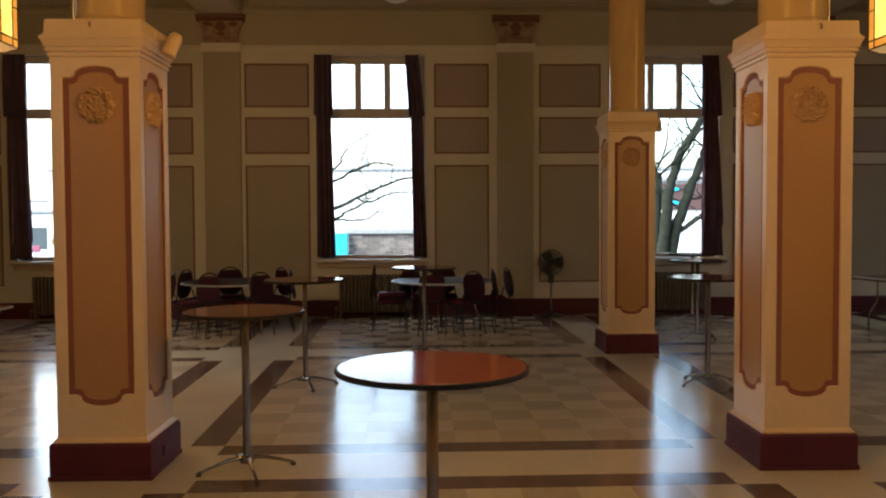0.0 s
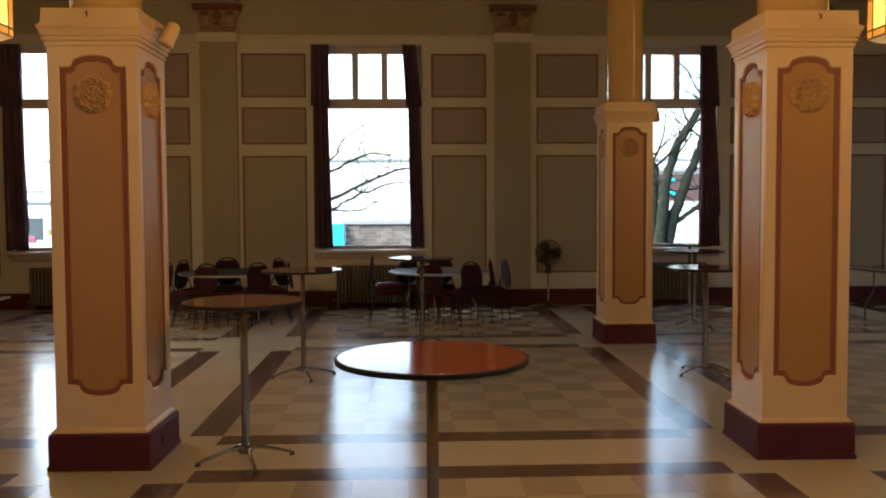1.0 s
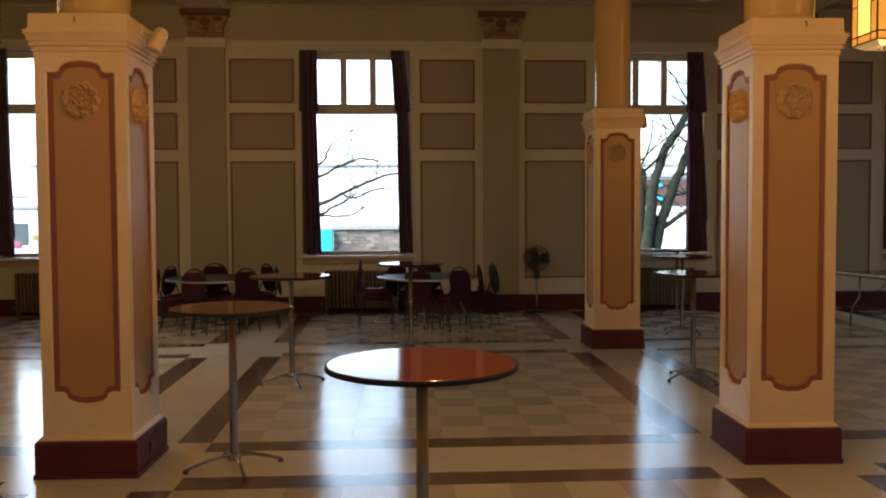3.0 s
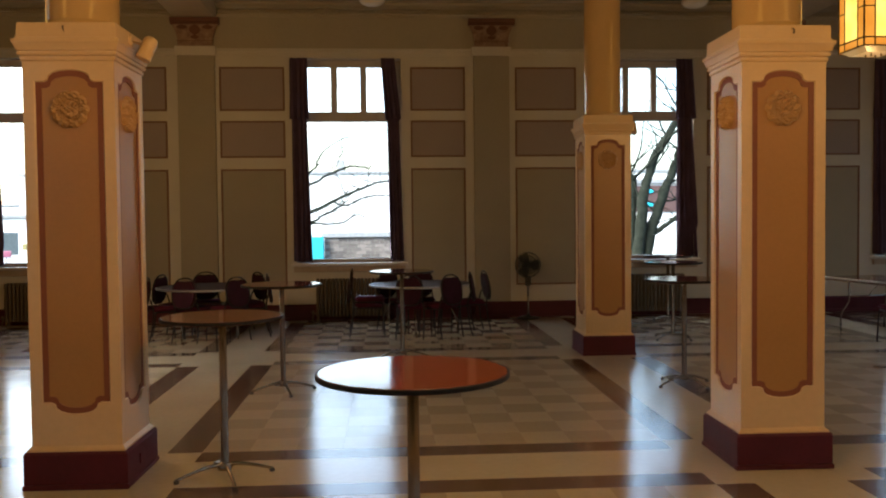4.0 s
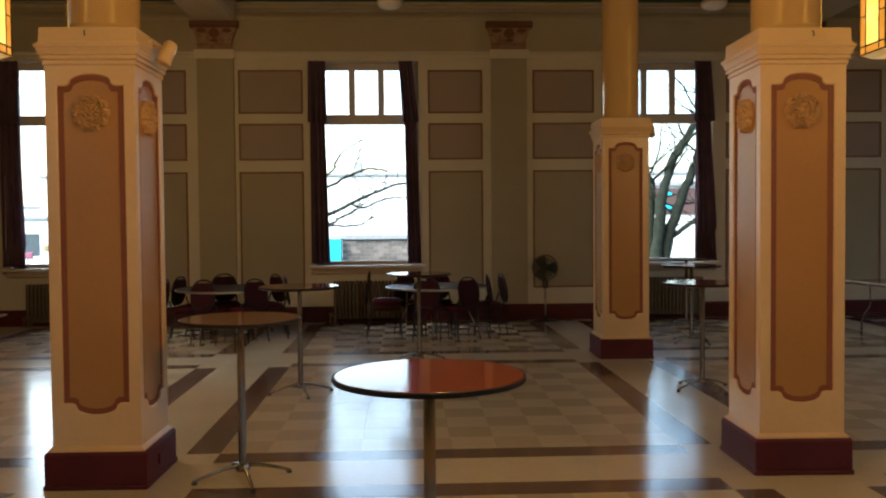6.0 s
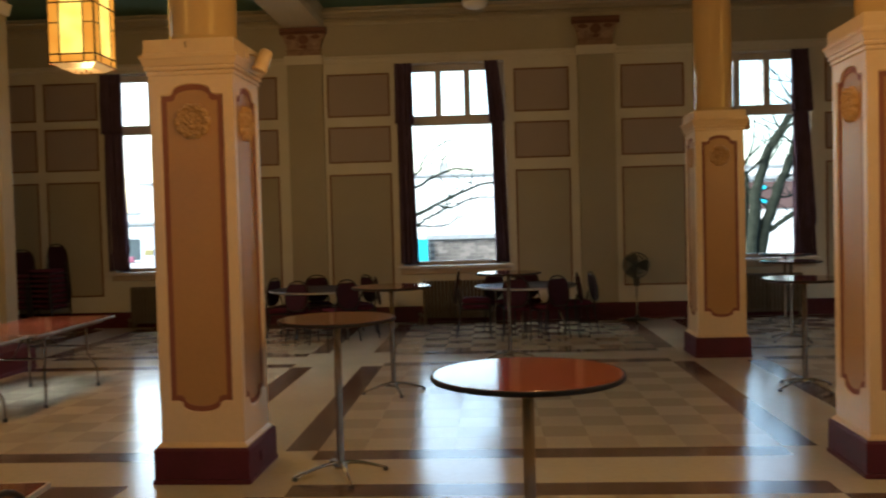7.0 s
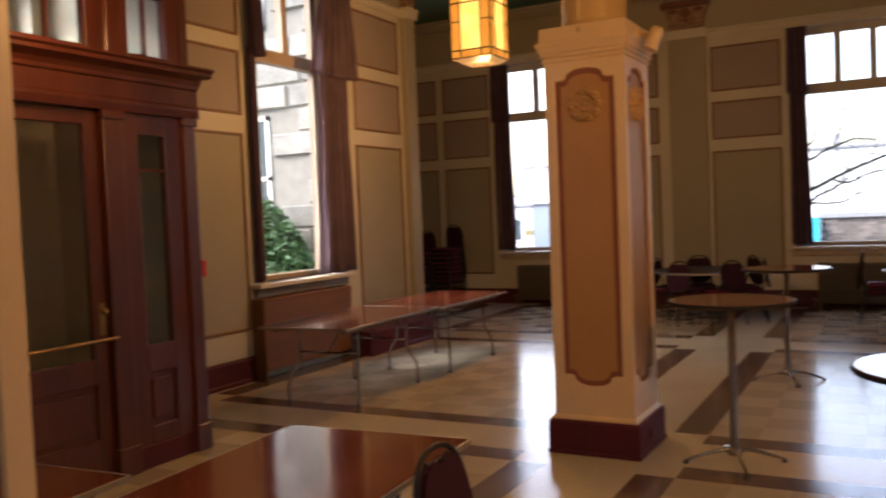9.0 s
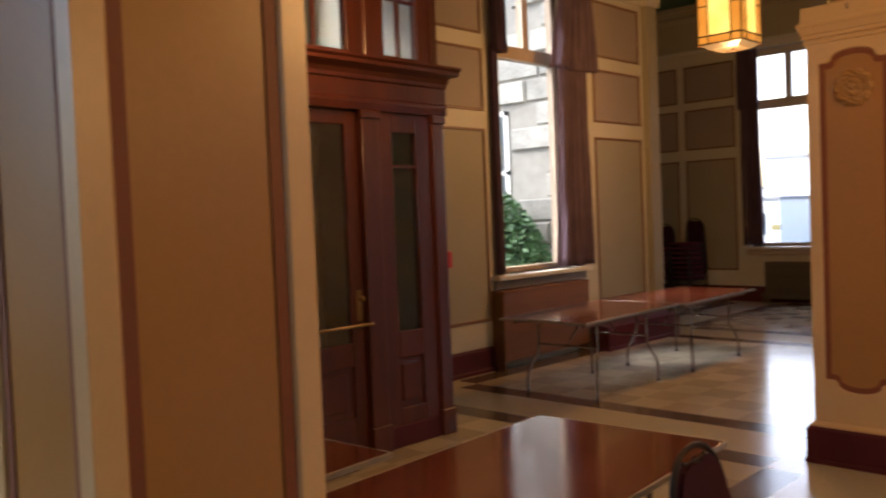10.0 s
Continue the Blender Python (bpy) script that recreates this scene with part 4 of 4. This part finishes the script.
for k in range(3):
    bm, t = bmesh.new(), bmesh.new()
    vs = []
    for r, w, tw in ((0.03, 0.03, 0.02), (0.10, 0.075, 0.022), (0.17, 0.095, 0.018), (0.19, 0.05, 0.01)):
        vs.append([t.verts.new((r, -w, -tw)), t.verts.new((r, w, tw)), t.verts.new((r, w, tw + 0.003)), t.verts.new((r, -w, -tw + 0.003))])
    for p, q in zip(vs, vs[1:]):
        for i in range(4):
            t.faces.new((p[i], p[(i + 1) % 4], q[(i + 1) % 4], q[i]))
    join(bm, t, Matrix.Rotation(2 * math.pi * k / 3, 4, "Z"))
    part("blade", bm, "fan_blade", fan, "dark teal blade", pose(0, -0.06, 0.91, 90, 0, 0))
bm = bmesh.new()
lathe(bm, ((0.035, -0.02), (0.035, 0.02), (0.02, 0.035)), 16)
part("hub", bm, "fan_blade", fan, "dark round hub", pose(0, -0.06, 0.91, 90, 0, 0))


# ---- lanterns ----
def make_lantern(m):
    l = thing("lantern", m, "large amber leaded-glass pendant lantern, lit", "pendant lamp", "pendant lanterns")
    w, h = 0.228, 1.05
    for k in range(4):
        bm = bmesh.new()
        box(bm, -w * 0.52, w * 0.52, -w, -w + 0.006, 0.105, h)
        part("glass_side", bm, "lamp_glass", l, "glowing yellow glass", pose(0, 0, 0, 0, 0, 90 * k))
        for x0, x1, z0, z1 in ((-w + 0.006, -w * 0.52, 0.105, h), (w * 0.52, w - 0.006, 0.105, h), (-w + 0.006, w - 0.006, 0.03, 0.105)):
            bm = bmesh.new()
            box(bm, x0, x1, -w, -w + 0.006, z0, z1)
            part("glass_strip", bm, "lamp_amber", l, "glowing amber glass strip", pose(0, 0, 0, 0, 0, 90 * k))
        lines = [(x - 0.006, x + 0.006, 0.007, 0.02, h) for x in (-w, -w * 0.52, w * 0.52, w)]
        lines += [(-w - 0.006, w + 0.006, 0.008, z - 0.007, z + 0.007) for z in (0.025, 0.105, 0.60, h)]
        lines += [(x0, x1, 0.0075, 0.40, 0.41) for x0, x1 in ((-w, -w * 0.52), (w * 0.52, w))]
        for x0, x1, d, z0, z1 in lines:
            bm = bmesh.new()
            box(bm, x0, x1, -w - d, -w - 0.001, z0, z1)
            part("lead_line", bm, "leading", l, "dark lead line", pose(0, 0, 0, 0, 0, 90 * k))
    bm = bmesh.new()
    vs0 = [bm.verts.new((sx * (w - 0.008), sy * (w - 0.008), 0.025)) for sx, sy in ((-1, -1), (1, -1), (1, 1), (-1, 1))]
    vs1 = [bm.verts.new((sx * (w - 0.08), sy * (w - 0.08), -0.02)) for sx, sy in ((-1, -1), (1, -1), (1, 1), (-1, 1))]
    bm.faces.new(vs1)
    for k in range(4):
        bm.faces.new((vs0[k], vs0[(k + 1) % 4], vs1[(k + 1) % 4], vs1[k]))
    part("glass_base", bm, "lamp_base", l, "amber glass underside")
    for sx, sy in ((-1, -1), (1, -1), (1, 1), (-1, 1)):
        bm = bmesh.new()
        tube(bm, ((sx * 0.05, sy * 0.05, -0.02), (sx * 0.05, sy * 0.05, -0.05)), 0.007, 6)
        part("finial", bm, "leading", l)
    bm = bmesh.new()
    lathe(bm, ((0.05, h + 0.12), (w * 0.9, h + 0.02), (w * 1.35, h), (w * 1.35, h - 0.012)), 4)
    part("hood", bm, "leading", l, "dark metal hood", pose(0, 0, 0, 0, 0, 45))
    bm = bmesh.new()
    tube(bm, ((0, 0, h + 0.1), (0, 0, CEIL - LAMP_Z)), 0.012)
    part("stem", bm, "leading", l)
    return l


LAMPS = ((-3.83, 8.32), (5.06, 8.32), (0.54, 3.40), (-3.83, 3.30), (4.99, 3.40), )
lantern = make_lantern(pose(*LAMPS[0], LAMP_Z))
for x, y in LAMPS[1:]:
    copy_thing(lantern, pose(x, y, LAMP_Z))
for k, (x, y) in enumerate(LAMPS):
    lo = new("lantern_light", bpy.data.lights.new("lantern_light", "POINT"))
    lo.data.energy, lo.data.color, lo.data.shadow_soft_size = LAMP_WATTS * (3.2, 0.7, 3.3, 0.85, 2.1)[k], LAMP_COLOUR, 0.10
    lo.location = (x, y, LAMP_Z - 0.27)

for x, y in ((0.0, 13.3), (5.07, 13.3)):
    d = thing("ceiling_light", pose(x, y, 4.97), "white glass dome ceiling light, unlit", "ceiling light", "ceiling lights")
    bm = bmesh.new()
    lathe(bm, ((0.02, 0.0), (0.10, 0.012), (0.17, 0.045), (0.20, 0.085), (0.205, 0.10)), 32)
    part("dome", bm, "dome_glass", d, "pale pressed glass dome")
    bm = bmesh.new()
    lathe(bm, ((0.21, 0.10), (0.21, 0.125), (0.15, 0.16), (0.02, 0.18), (0.02, CEIL - 4.97)), 32)
    part("fitting", bm, "ceiling_cream", d)

# ---- outside ----
bm = bmesh.new()
box(bm, -400, 400, -400, 400, -1.5, -1.3)
tagged(part("ground", bm, "asphalt"), "grey asphalt street outside the hall", "ground", kind="structure")


def stone_wall():
    """The stone outside face of the wing, seen through the west window."""
    o = thing("stone_wing", pose(-6.40, 10.24, 0), "pale rusticated stone wing with window openings", "building")
    bm = bmesh.new()
    box(bm, -12.2, 0, 0.0, 0.02, -1.3, 9.0)
    part("mortar_bed", bm, "mortar", o)
    rnd = random.Random(8)
    holes = ((-3.0, -1.9, 1.4, 3.3), (-5.3, -4.2, 1.4, 3.3), (-3.0, -1.9, 4.6, 6.6), (-7.6, -6.5, 1.4, 3.3), (-9.9, -8.8, 1.4, 3.3))
    z, row = -1.3, 0
    while z < 7.0:
        h = 0.36
        x = -12.2 + (0.0 if row % 2 else -0.3)
        while x < 0:
            w = rnd.uniform(0.6, 1.05)
            x0, x1 = max(x, -12.2), min(x + w, 0)
            if x1 - x0 > 0.08 and not any(x0 < b and x1 > a and z < d and z + h > c for a, b, c, d in holes):
                bm = bmesh.new()
                dz = rnd.uniform(0.03, 0.07)
                box(bm, x0 + 0.01, x1 - 0.01, -dz, 0.01, z + 0.01, z + h - 0.01)
                for v in bm.verts:
                    if v.co.y < 0:
                        v.co.x += 0.03 if v.co.x < (x0 + x1) / 2 else -0.03
                        v.co.z += 0.025 if v.co.z < z + h / 2 else -0.025
                part("stone_block", bm, "stone", o)
            x += w
        z += h
        row += 1
    for a, b, c, d in holes:
        bm = bmesh.new()
        box(bm, a + 0.06, b - 0.06, -0.012, 0.0, c + 0.06, d - 0.06)
        w = part("window_pane", bm, "dark_pane", o, "dark window glass")
        bm = bmesh.new()
        for u0, u1, w0, w1 in ((a, b, c, c + 0.07), (a, b, d - 0.07, d), (a, a + 0.07, c, d), (b - 0.07, b, c, d), (a, b, (c + d) / 2 - 0.03, (c + d) / 2 + 0.03)):
            box(bm, u0, u1, -0.03, -0.005, w0, w1)
        part("window_bar", bm, "render_white", w)


stone_wall()


def leafy(name, m, size, n, label):
    o = thing(name, m, label, "shrub")
    rnd = random.Random(5)
    bm = bmesh.new()
    for k in range(7):
        a = rnd.uniform(0, 6.28)
        tube(bm, bend(((0, 0, 0), (0.2 * math.cos(a), 0.2 * math.sin(a), size[2] * 0.5), (size[0] * 0.6 * math.cos(a), size[1] * 0.6 * math.sin(a), size[2] * 0.85))), 0.015, 5)
    part("stems", bm, "bark", o)
    vs, fs = [], []
    for k in range(n):
        while True:
            p = Vector((rnd.uniform(-1, 1), rnd.uniform(-1, 1), rnd.uniform(-1, 1)))
            if 0.25 < p.length < 1 + 0.18 * math.sin(5 * p.x + 3 * p.z):
                break
        c = Vector((p.x * size[0], p.y * size[1], size[2] * 0.55 + p.z * size[2] * 0.5))
        d = Vector((rnd.gauss(0, 1), rnd.gauss(0, 1), rnd.gauss(0, 0.6))).normalized()
        s = d.orthogonal().normalized()
        L = rnd.uniform(0.03, 0.065)
        i = len(vs)
        vs += [c - d * L, c + s * L * 0.38, c + d * L, c - s * L * 0.38]
        fs.append((i, i + 1, i + 2, i + 3))
    me = bpy.data.meshes.new("leaves")
    me.from_pydata([tuple(v) for v in vs], [], fs)
    me.materials.append(M["leaf"])
    ob = new("leaves", me)
    ob.parent = o
    ob["kind"] = "stuff"


leafy("shrub", pose(-7.9, 9.55, -0.5), (0.95, 0.5, 2.4), 14000, "dense green leafy shrub against stone wall")


def bare_tree(m, seed, trunks, label, depth=5, many=3, limbs=(), girths=(), twig=0.028):
    o = thing("bare_tree", m, label, "tree", "street trees")
    rnd = random.Random(seed)
    bm, bt = bmesh.new(), bmesh.new()

    def grow(target, p, d, length, r, level):
        pts, rad = [p], [r]
        n = 5
        for k in range(n):
            d = (d + Vector((rnd.gauss(0, 0.13), rnd.gauss(0, 0.13), rnd.gauss(0.03, 0.10))) * (0.4 if level == 0 else 1.0)).normalized()
            p = p + d * length / n
            pts.append(p)
            rad.append(r * (1 - 0.45 * (k + 1) / n))
        tube(target, pts, rad, 8 if level < 2 else 4)
        if level < depth:
            grow(bt if level >= 1 else bm, pts[-1], (d + Vector((rnd.gauss(0, 0.22), rnd.gauss(0, 0.15), rnd.gauss(0.05, 0.15)))).normalized(), length * 0.72, rad[-1] * 0.97, level + 1)
            for k in range(many if level < 3 else 2):
                f = rnd.choice(range(1, n + 1))
                side = Vector((rnd.gauss(0, 1), rnd.gauss(0, 1), rnd.gauss(0.25, 0.6))).normalized()
                grow(bt if level >= 1 else bm, pts[f], (d * 0.7 + side * 0.75).normalized(), length * rnd.uniform(0.55, 0.78), rad[f] * 0.62, level + 1)
    for p, d, L, r in trunks:
        grow(bm, Vector(p), Vector(d).normalized(), L, r, 0)
    for line, r in zip(limbs, girths):
        pts = bend(line)
        pts = [p + Vector((rnd.gauss(0, 0.1), rnd.gauss(0, 0.1), 0)) * r for p in pts]
        rad = [r * (1 - 0.55 * k / (len(pts) - 1)) * rnd.uniform(0.88, 1.1) for k in range(len(pts))]
        tube(bm, pts, rad, 10)
        for k in range(len(pts) // 3, len(pts), 2):
            d = (pts[min(k + 1, len(pts) - 1)] - pts[k - 1]).normalized()
            side = Vector((rnd.gauss(0, 1), rnd.gauss(0, 0.6), rnd.gauss(0.3, 0.5))).normalized()
            grow(bt, pts[k], (d * 0.6 + side).normalized(), rnd.uniform(0.8, 1.5), min(twig, rad[k] * 0.4), 2 if depth > 2 else depth)
    part("trunk", bm, "bark", o, "dark furrowed bark")
    part("twigs", bt, "bark", o, "bare winter twigs")

bare_tree(pose(7.6, 24.0, -1.3), 8, (), "bare forked street tree with dark leaning trunks", 3, 2,
          (((-0.30, 0, 0.0), (-0.24, 0, 2.1), (-0.06, 0, 3.75), (0.28, 0, 4.8), (0.78, 0, 5.6), (1.3, 0, 6.6)),
           ((-0.15, 0.15, 0.0), (0.08, 0.15, 2.2), (0.45, 0.15, 3.5), (0.88, 0.15, 4.5), (1.05, 0.15, 5.2), (1.1, 0.15, 6.8)),
           ((0.28, 0.15, 2.55), (0.55, 0.1, 2.75), (1.02, 0.0, 3.1), (1.7, 0.0, 3.7)),
           ((-0.42, 0.3, 0.0), (-0.38, 0.3, 2.2), (-0.33, 0.3, 3.95), (-0.47, 0.3, 4.4), (-0.8, 0.3, 5.6))),
          (0.19, 0.19, 0.085, 0.15), 0.04)
bare_tree(pose(-4.0, 27.0, -1.3), 12, (((0, 0, 0), (0.02, 0, 1), 5.6, 0.20),), "bare street tree with low spreading branches", 1, 2,
          (((0.05, 0, 2.74), (1.83, 0, 3.29), (2.45, 0, 3.59), (2.96, 0, 3.82), (3.55, 0, 4.06), (3.91, 0, 4.19), (4.27, 0, 4.23), (4.8, 0, 4.28)),
           ((0.05, 0.1, 3.58), (1.84, 0.2, 4.18), (2.19, 0.2, 4.39), (2.61, 0.2, 4.56), (3.02, 0.2, 4.71), (3.38, 0.2, 4.68), (3.62, 0.2, 4.62)),
           ((0.05, -0.1, 2.47), (1.86, -0.2, 2.97), (2.06, -0.2, 3.11), (2.42, -0.2, 3.28), (2.72, -0.2, 3.44), (2.96, -0.2, 3.65)),
           ((2.45, 0, 3.59), (2.78, 0, 3.47), (3.08, 0, 3.53), (3.25, 0, 3.64), (3.67, 0, 3.76), (4.24, 0, 3.76)),
           ((0.05, 0, 2.71), (1.88, 0.1, 2.91), (2.18, 0.1, 2.88), (2.77, 0.1, 2.93), (3.01, 0.1, 3.08), (3.25, 0.1, 3.17), (3.44, 0.1, 3.1)),
           ((0.05, 0.1, 3.37), (1.78, 0.3, 4.57), (1.96, 0.3, 4.86), (2.14, 0.3, 5.16), (2.29, 0.3, 5.29)),
           ((2.29, 0.3, 5.29), (2.74, 0.3, 5.57), (3.03, 0.3, 5.63), (3.39, 0.3, 5.51), (3.62, 0.3, 5.42))),
          (0.06, 0.048, 0.042, 0.036, 0.036, 0.042, 0.024), 0.016)


def facade(name, m, width, depth, high, label, wall_mat, roof_mat, windows=()):
    b = thing(name, m, label, "building")
    bm = bmesh.new()
    box(bm, 0, width, 0, depth, 0, high)
    part("wall", bm, wall_mat, b)
    bm = bmesh.new()
    rbox(bm, -0.15, width + 0.15, -0.15, depth + 0.15, high, high + 0.25, 0.03, 1)
    part("parapet", bm, roof_mat, b)
    for x0, x1, z0, z1 in windows:
        bm = bmesh.new()
        box(bm, x0, x1, -0.04, 0.0, z0, z1)
        p = part("window_pane", bm, "dark_pane", b)
        bm = bmesh.new()
        box(bm, x0 - 0.08, x1 + 0.08, -0.10, 0.0, z0 - 0.12, z0)
        part("sill", bm, "render_white", p)
    return b


# low brick building opposite, with courses of single bricks in its front
brick_house = facade("brick_building", pose(-2.78, 40.0, -1.3), 9.0, 8.0, 2.2, "low weathered brick building with grey roof edge", "mortar", "roof_grey")
rnd = random.Random(21)
for row in range(14):
    for k in range(21):
        x0 = k * 0.425 + (0.21 if row % 2 else 0.0)
        bm = bmesh.new()
        box(bm, x0 + 0.012, min(x0 + 0.413, 8.99), -0.03 - rnd.uniform(0, 0.02), 0.0, 0.02 + row * 0.155, 0.02 + row * 0.155 + 0.140)
        part("brick", bm, "brick", brick_house)
bm = bmesh.new()
box(bm, -3.9, -2.82, 39.6, 40.4, -1.3, 0.95)
tagged(part("painted_hoarding", bm, "cyan_paint"), "bright turquoise painted hoarding beside brick building", "hoarding")
facade("white_building", pose(-30.0, 72.0, -1.3), 58.0, 12.0, 6.9, "long pale white building across the street", "render_white", "roof_grey", [(k * 4.4 + 2, k * 4.4 + 3.6, 1.5, 3.2) for k in range(4)])
bm = bmesh.new()
rbox(bm, -4.2, -3.6, 74.0, 75.0, 5.6, 6.95, 0.05, 1)
tagged(part("roof_chimney", bm, "roof_grey"), "grey boxy chimney on a far roof", "chimney")
sign_house = facade("shop_building", pose(8.5, 45.0, -1.3), 22.0, 10.0, 4.8, "shop building with painted brick upper band", "render_white", "roof_grey")
bm = bmesh.new()
box(bm, 0.0, 22.0, -0.08, 0.0, 3.3, 4.7)
band = part("sign_band", bm, "brick_painted", sign_house, "painted brick band with turquoise lettering shapes")
for x0, x1, z0, z1 in ((2.6, 2.8, 3.6, 4.5), (2.6, 3.3, 3.6, 3.8), (3.1, 3.3, 3.6, 4.5), (3.6, 3.8, 3.6, 4.5), (4.2, 4.4, 3.6, 4.5), (3.6, 4.4, 4.3, 4.5), (4.7, 4.9, 3.6, 4.5), (5.2, 5.9, 4.3, 4.5), (5.2, 5.4, 3.6, 4.5), (5.2, 5.9, 3.6, 3.8)):
    bm = bmesh.new()
    box(bm, x0, x1, -0.12, -0.07, z0, z1)
    part("sign_bar", bm, "cyan_paint", band)
facade("far_building", pose(-60.0, 110.0, -1.3), 46.0, 12.0, 5.2, "far pale street building", "render_white", "roof_grey", [(k * 5 + 1, k * 5 + 3, 1.5, 3.6) for k in range(8)])
facade("west_house", pose(-34.0, 62.0, -1.3), 9.0, 9.0, 3.4, "far pale shop with coloured signs", "render_white", "roof_grey", [(1, 3.5, 0.8, 2.4), (5, 8, 0.8, 2.4)])
for x, z, mat in ((-22.9, 0.4, "sign_magenta"), (-21.6, -0.1, "sign_magenta"), (-20.4, 0.3, "sign_yellow"), (-24.2, 0.1, "cyan_paint")):
    s = thing("street_sign", pose(x, 50.0, -1.3), "small coloured shop sign on a post", "sign", "street signs")
    bm = bmesh.new()
    tube(bm, ((0, 0, 0), (0, 0, z + 1.4)), 0.05)
    part("post", bm, "roof_grey", s)
    bm = bmesh.new()
    rbox(bm, -0.28, 0.28, -0.06, 0.06, z + 1.2, z + 1.55, 0.02, 1)
    part("board", bm, mat, s)
lp = thing("street_lamp", pose(-22.5, 48.0, -1.3), "thin grey street lamp pole", "street lamp")
bm = bmesh.new()
tube(bm, bend(((0, 0, 0), (0, 0, 3.2), (0, 0, 4.6), (0.7, 0, 5.0))), [0.09] * 10 + [0.05] * 6, 8)
part("pole", bm, "roof_grey", lp)
bm = bmesh.new()
rbox(bm, 0.6, 1.2, -0.12, 0.12, 4.93, 5.07, 0.03, 1)
part("head", bm, "roof_grey", lp)

# ---- floor: inlaid linoleum, fields of single tiles ----
TILE = 0.342
FX, FY, BAND, GAP = 10 * TILE, 11 * TILE, 0.25, 0.60
PX, PY = FX + 2 * BAND + GAP, FY + 2 * BAND + 0.58
CX, CY = 0.54, 6.33 + FY / 2
bm = bmesh.new()
box(bm, -6.3, 12.5, -4.6, 14.6, -0.3, -0.006)
box(bm, -12.5, -6.3, 10.3, 14.6, -0.3, -0.006)
floor = tagged(part("floor", bm, "joint"), "polished linoleum floor with checker fields and brown bands", "floor", kind="structure")
tile_mesh = {}
for mat in ("lino_light", "lino_dark"):
    bm = bmesh.new()
    box(bm, 0.0006, TILE - 0.0006, 0.0006, TILE - 0.0006, -0.006, 0.0)
    bmesh.ops.recalc_face_normals(bm, faces=bm.faces[:])
    me = bpy.data.meshes.new("tile")
    bm.to_mesh(me)
    bm.free()
    me.materials.append(M[mat])
    tile_mesh[mat] = me
rest = {"lino_light": [], "lino_dark": []}
plain, brown = bmesh.new(), bmesh.new()


def slab(b, x0, x1, y0, y1):
    x0, x1, y0, y1 = max(x0, -6.02 if y0 < 10.3 else -12.5), min(x1, 12.5), max(y0, -4.6), min(y1, 14.58)
    if x1 - x0 > 0.01 and y1 - y0 > 0.01:
        box(b, x0 + 0.0006, x1 - 0.0006, y0 + 0.0006, y1 - 0.0006, -0.006, 0.0)


for i in range(-3, 4):
    for j in range(-3, 2):
        x0, y0 = CX + i * PX - FX / 2, CY + j * PY - FY / 2
        x1, y1 = x0 + FX, y0 + FY
        rows_n = 11
        if j == 1:
            rows_n = 9
            y1 = y0 + rows_n * TILE
        for u in range(10):
            for v in range(rows_n):
                tx, ty = x0 + u * TILE, y0 + v * TILE
                if tx < (-6.3 if ty < 10.3 else -12.5) or tx + TILE > 12.5 or ty < -4.6 or ty + TILE > 14.58:
                    continue
                mat = "lino_light" if (u + v) % 2 else "lino_dark"
                if i == 0 and (j == 0 or (j == 1 and v < 6) or (j == -1 and v > 6)):
                    o = new("tile", tile_mesh[mat])
                    o.parent = floor
                    o.location = (tx, ty, 0)
                else:
                    rest[mat].append((tx, ty))
        slab(brown, x0 - BAND, x0, y0, y1)
        slab(brown, x1, x1 + BAND, y0, y1)
        slab(brown, x0, x1, y0 - BAND, y0)
        slab(brown, x0, x1, y1, y1 + BAND)
        for a in (x0 - BAND, x1):
            for b in (y0 - BAND, y1):
                slab(plain, a, a + BAND, b, b + BAND)
        top = y0 - BAND + PY if j < 1 else 14.58
        slab(plain, x0 - BAND, x1 + BAND, y1 + BAND, top)
        slab(plain, x1 + BAND, x0 - BAND + PX, y0 - BAND, top)
for mat, spots in rest.items():
    vs, fs = [], []
    for x, y in spots:
        k = len(vs)
        a, b = 0.0006, TILE - 0.0006
        vs += [(x + u, y + v, w) for w in (-0.006, 0.0) for u, v in ((a, a), (b, a), (b, b), (a, b))]
        fs += [(k + 4, k + 5, k + 6, k + 7), (k, k + 1, k + 5, k + 4), (k + 1, k + 2, k + 6, k + 5), (k + 2, k + 3, k + 7, k + 6), (k + 3, k, k + 4, k + 7)]
    me = bpy.data.meshes.new("tiles")
    me.from_pydata(vs, [], fs)
    me.materials.append(M[mat])
    o = new("tiles", me)
    o.parent = floor
    o["kind"] = "stuff"
part("plain_lino", plain, "lino_plain", floor, "plain buff linoleum walkway")
part("brown_band", brown, "lino_brown", floor, "dark brown inlaid bands")
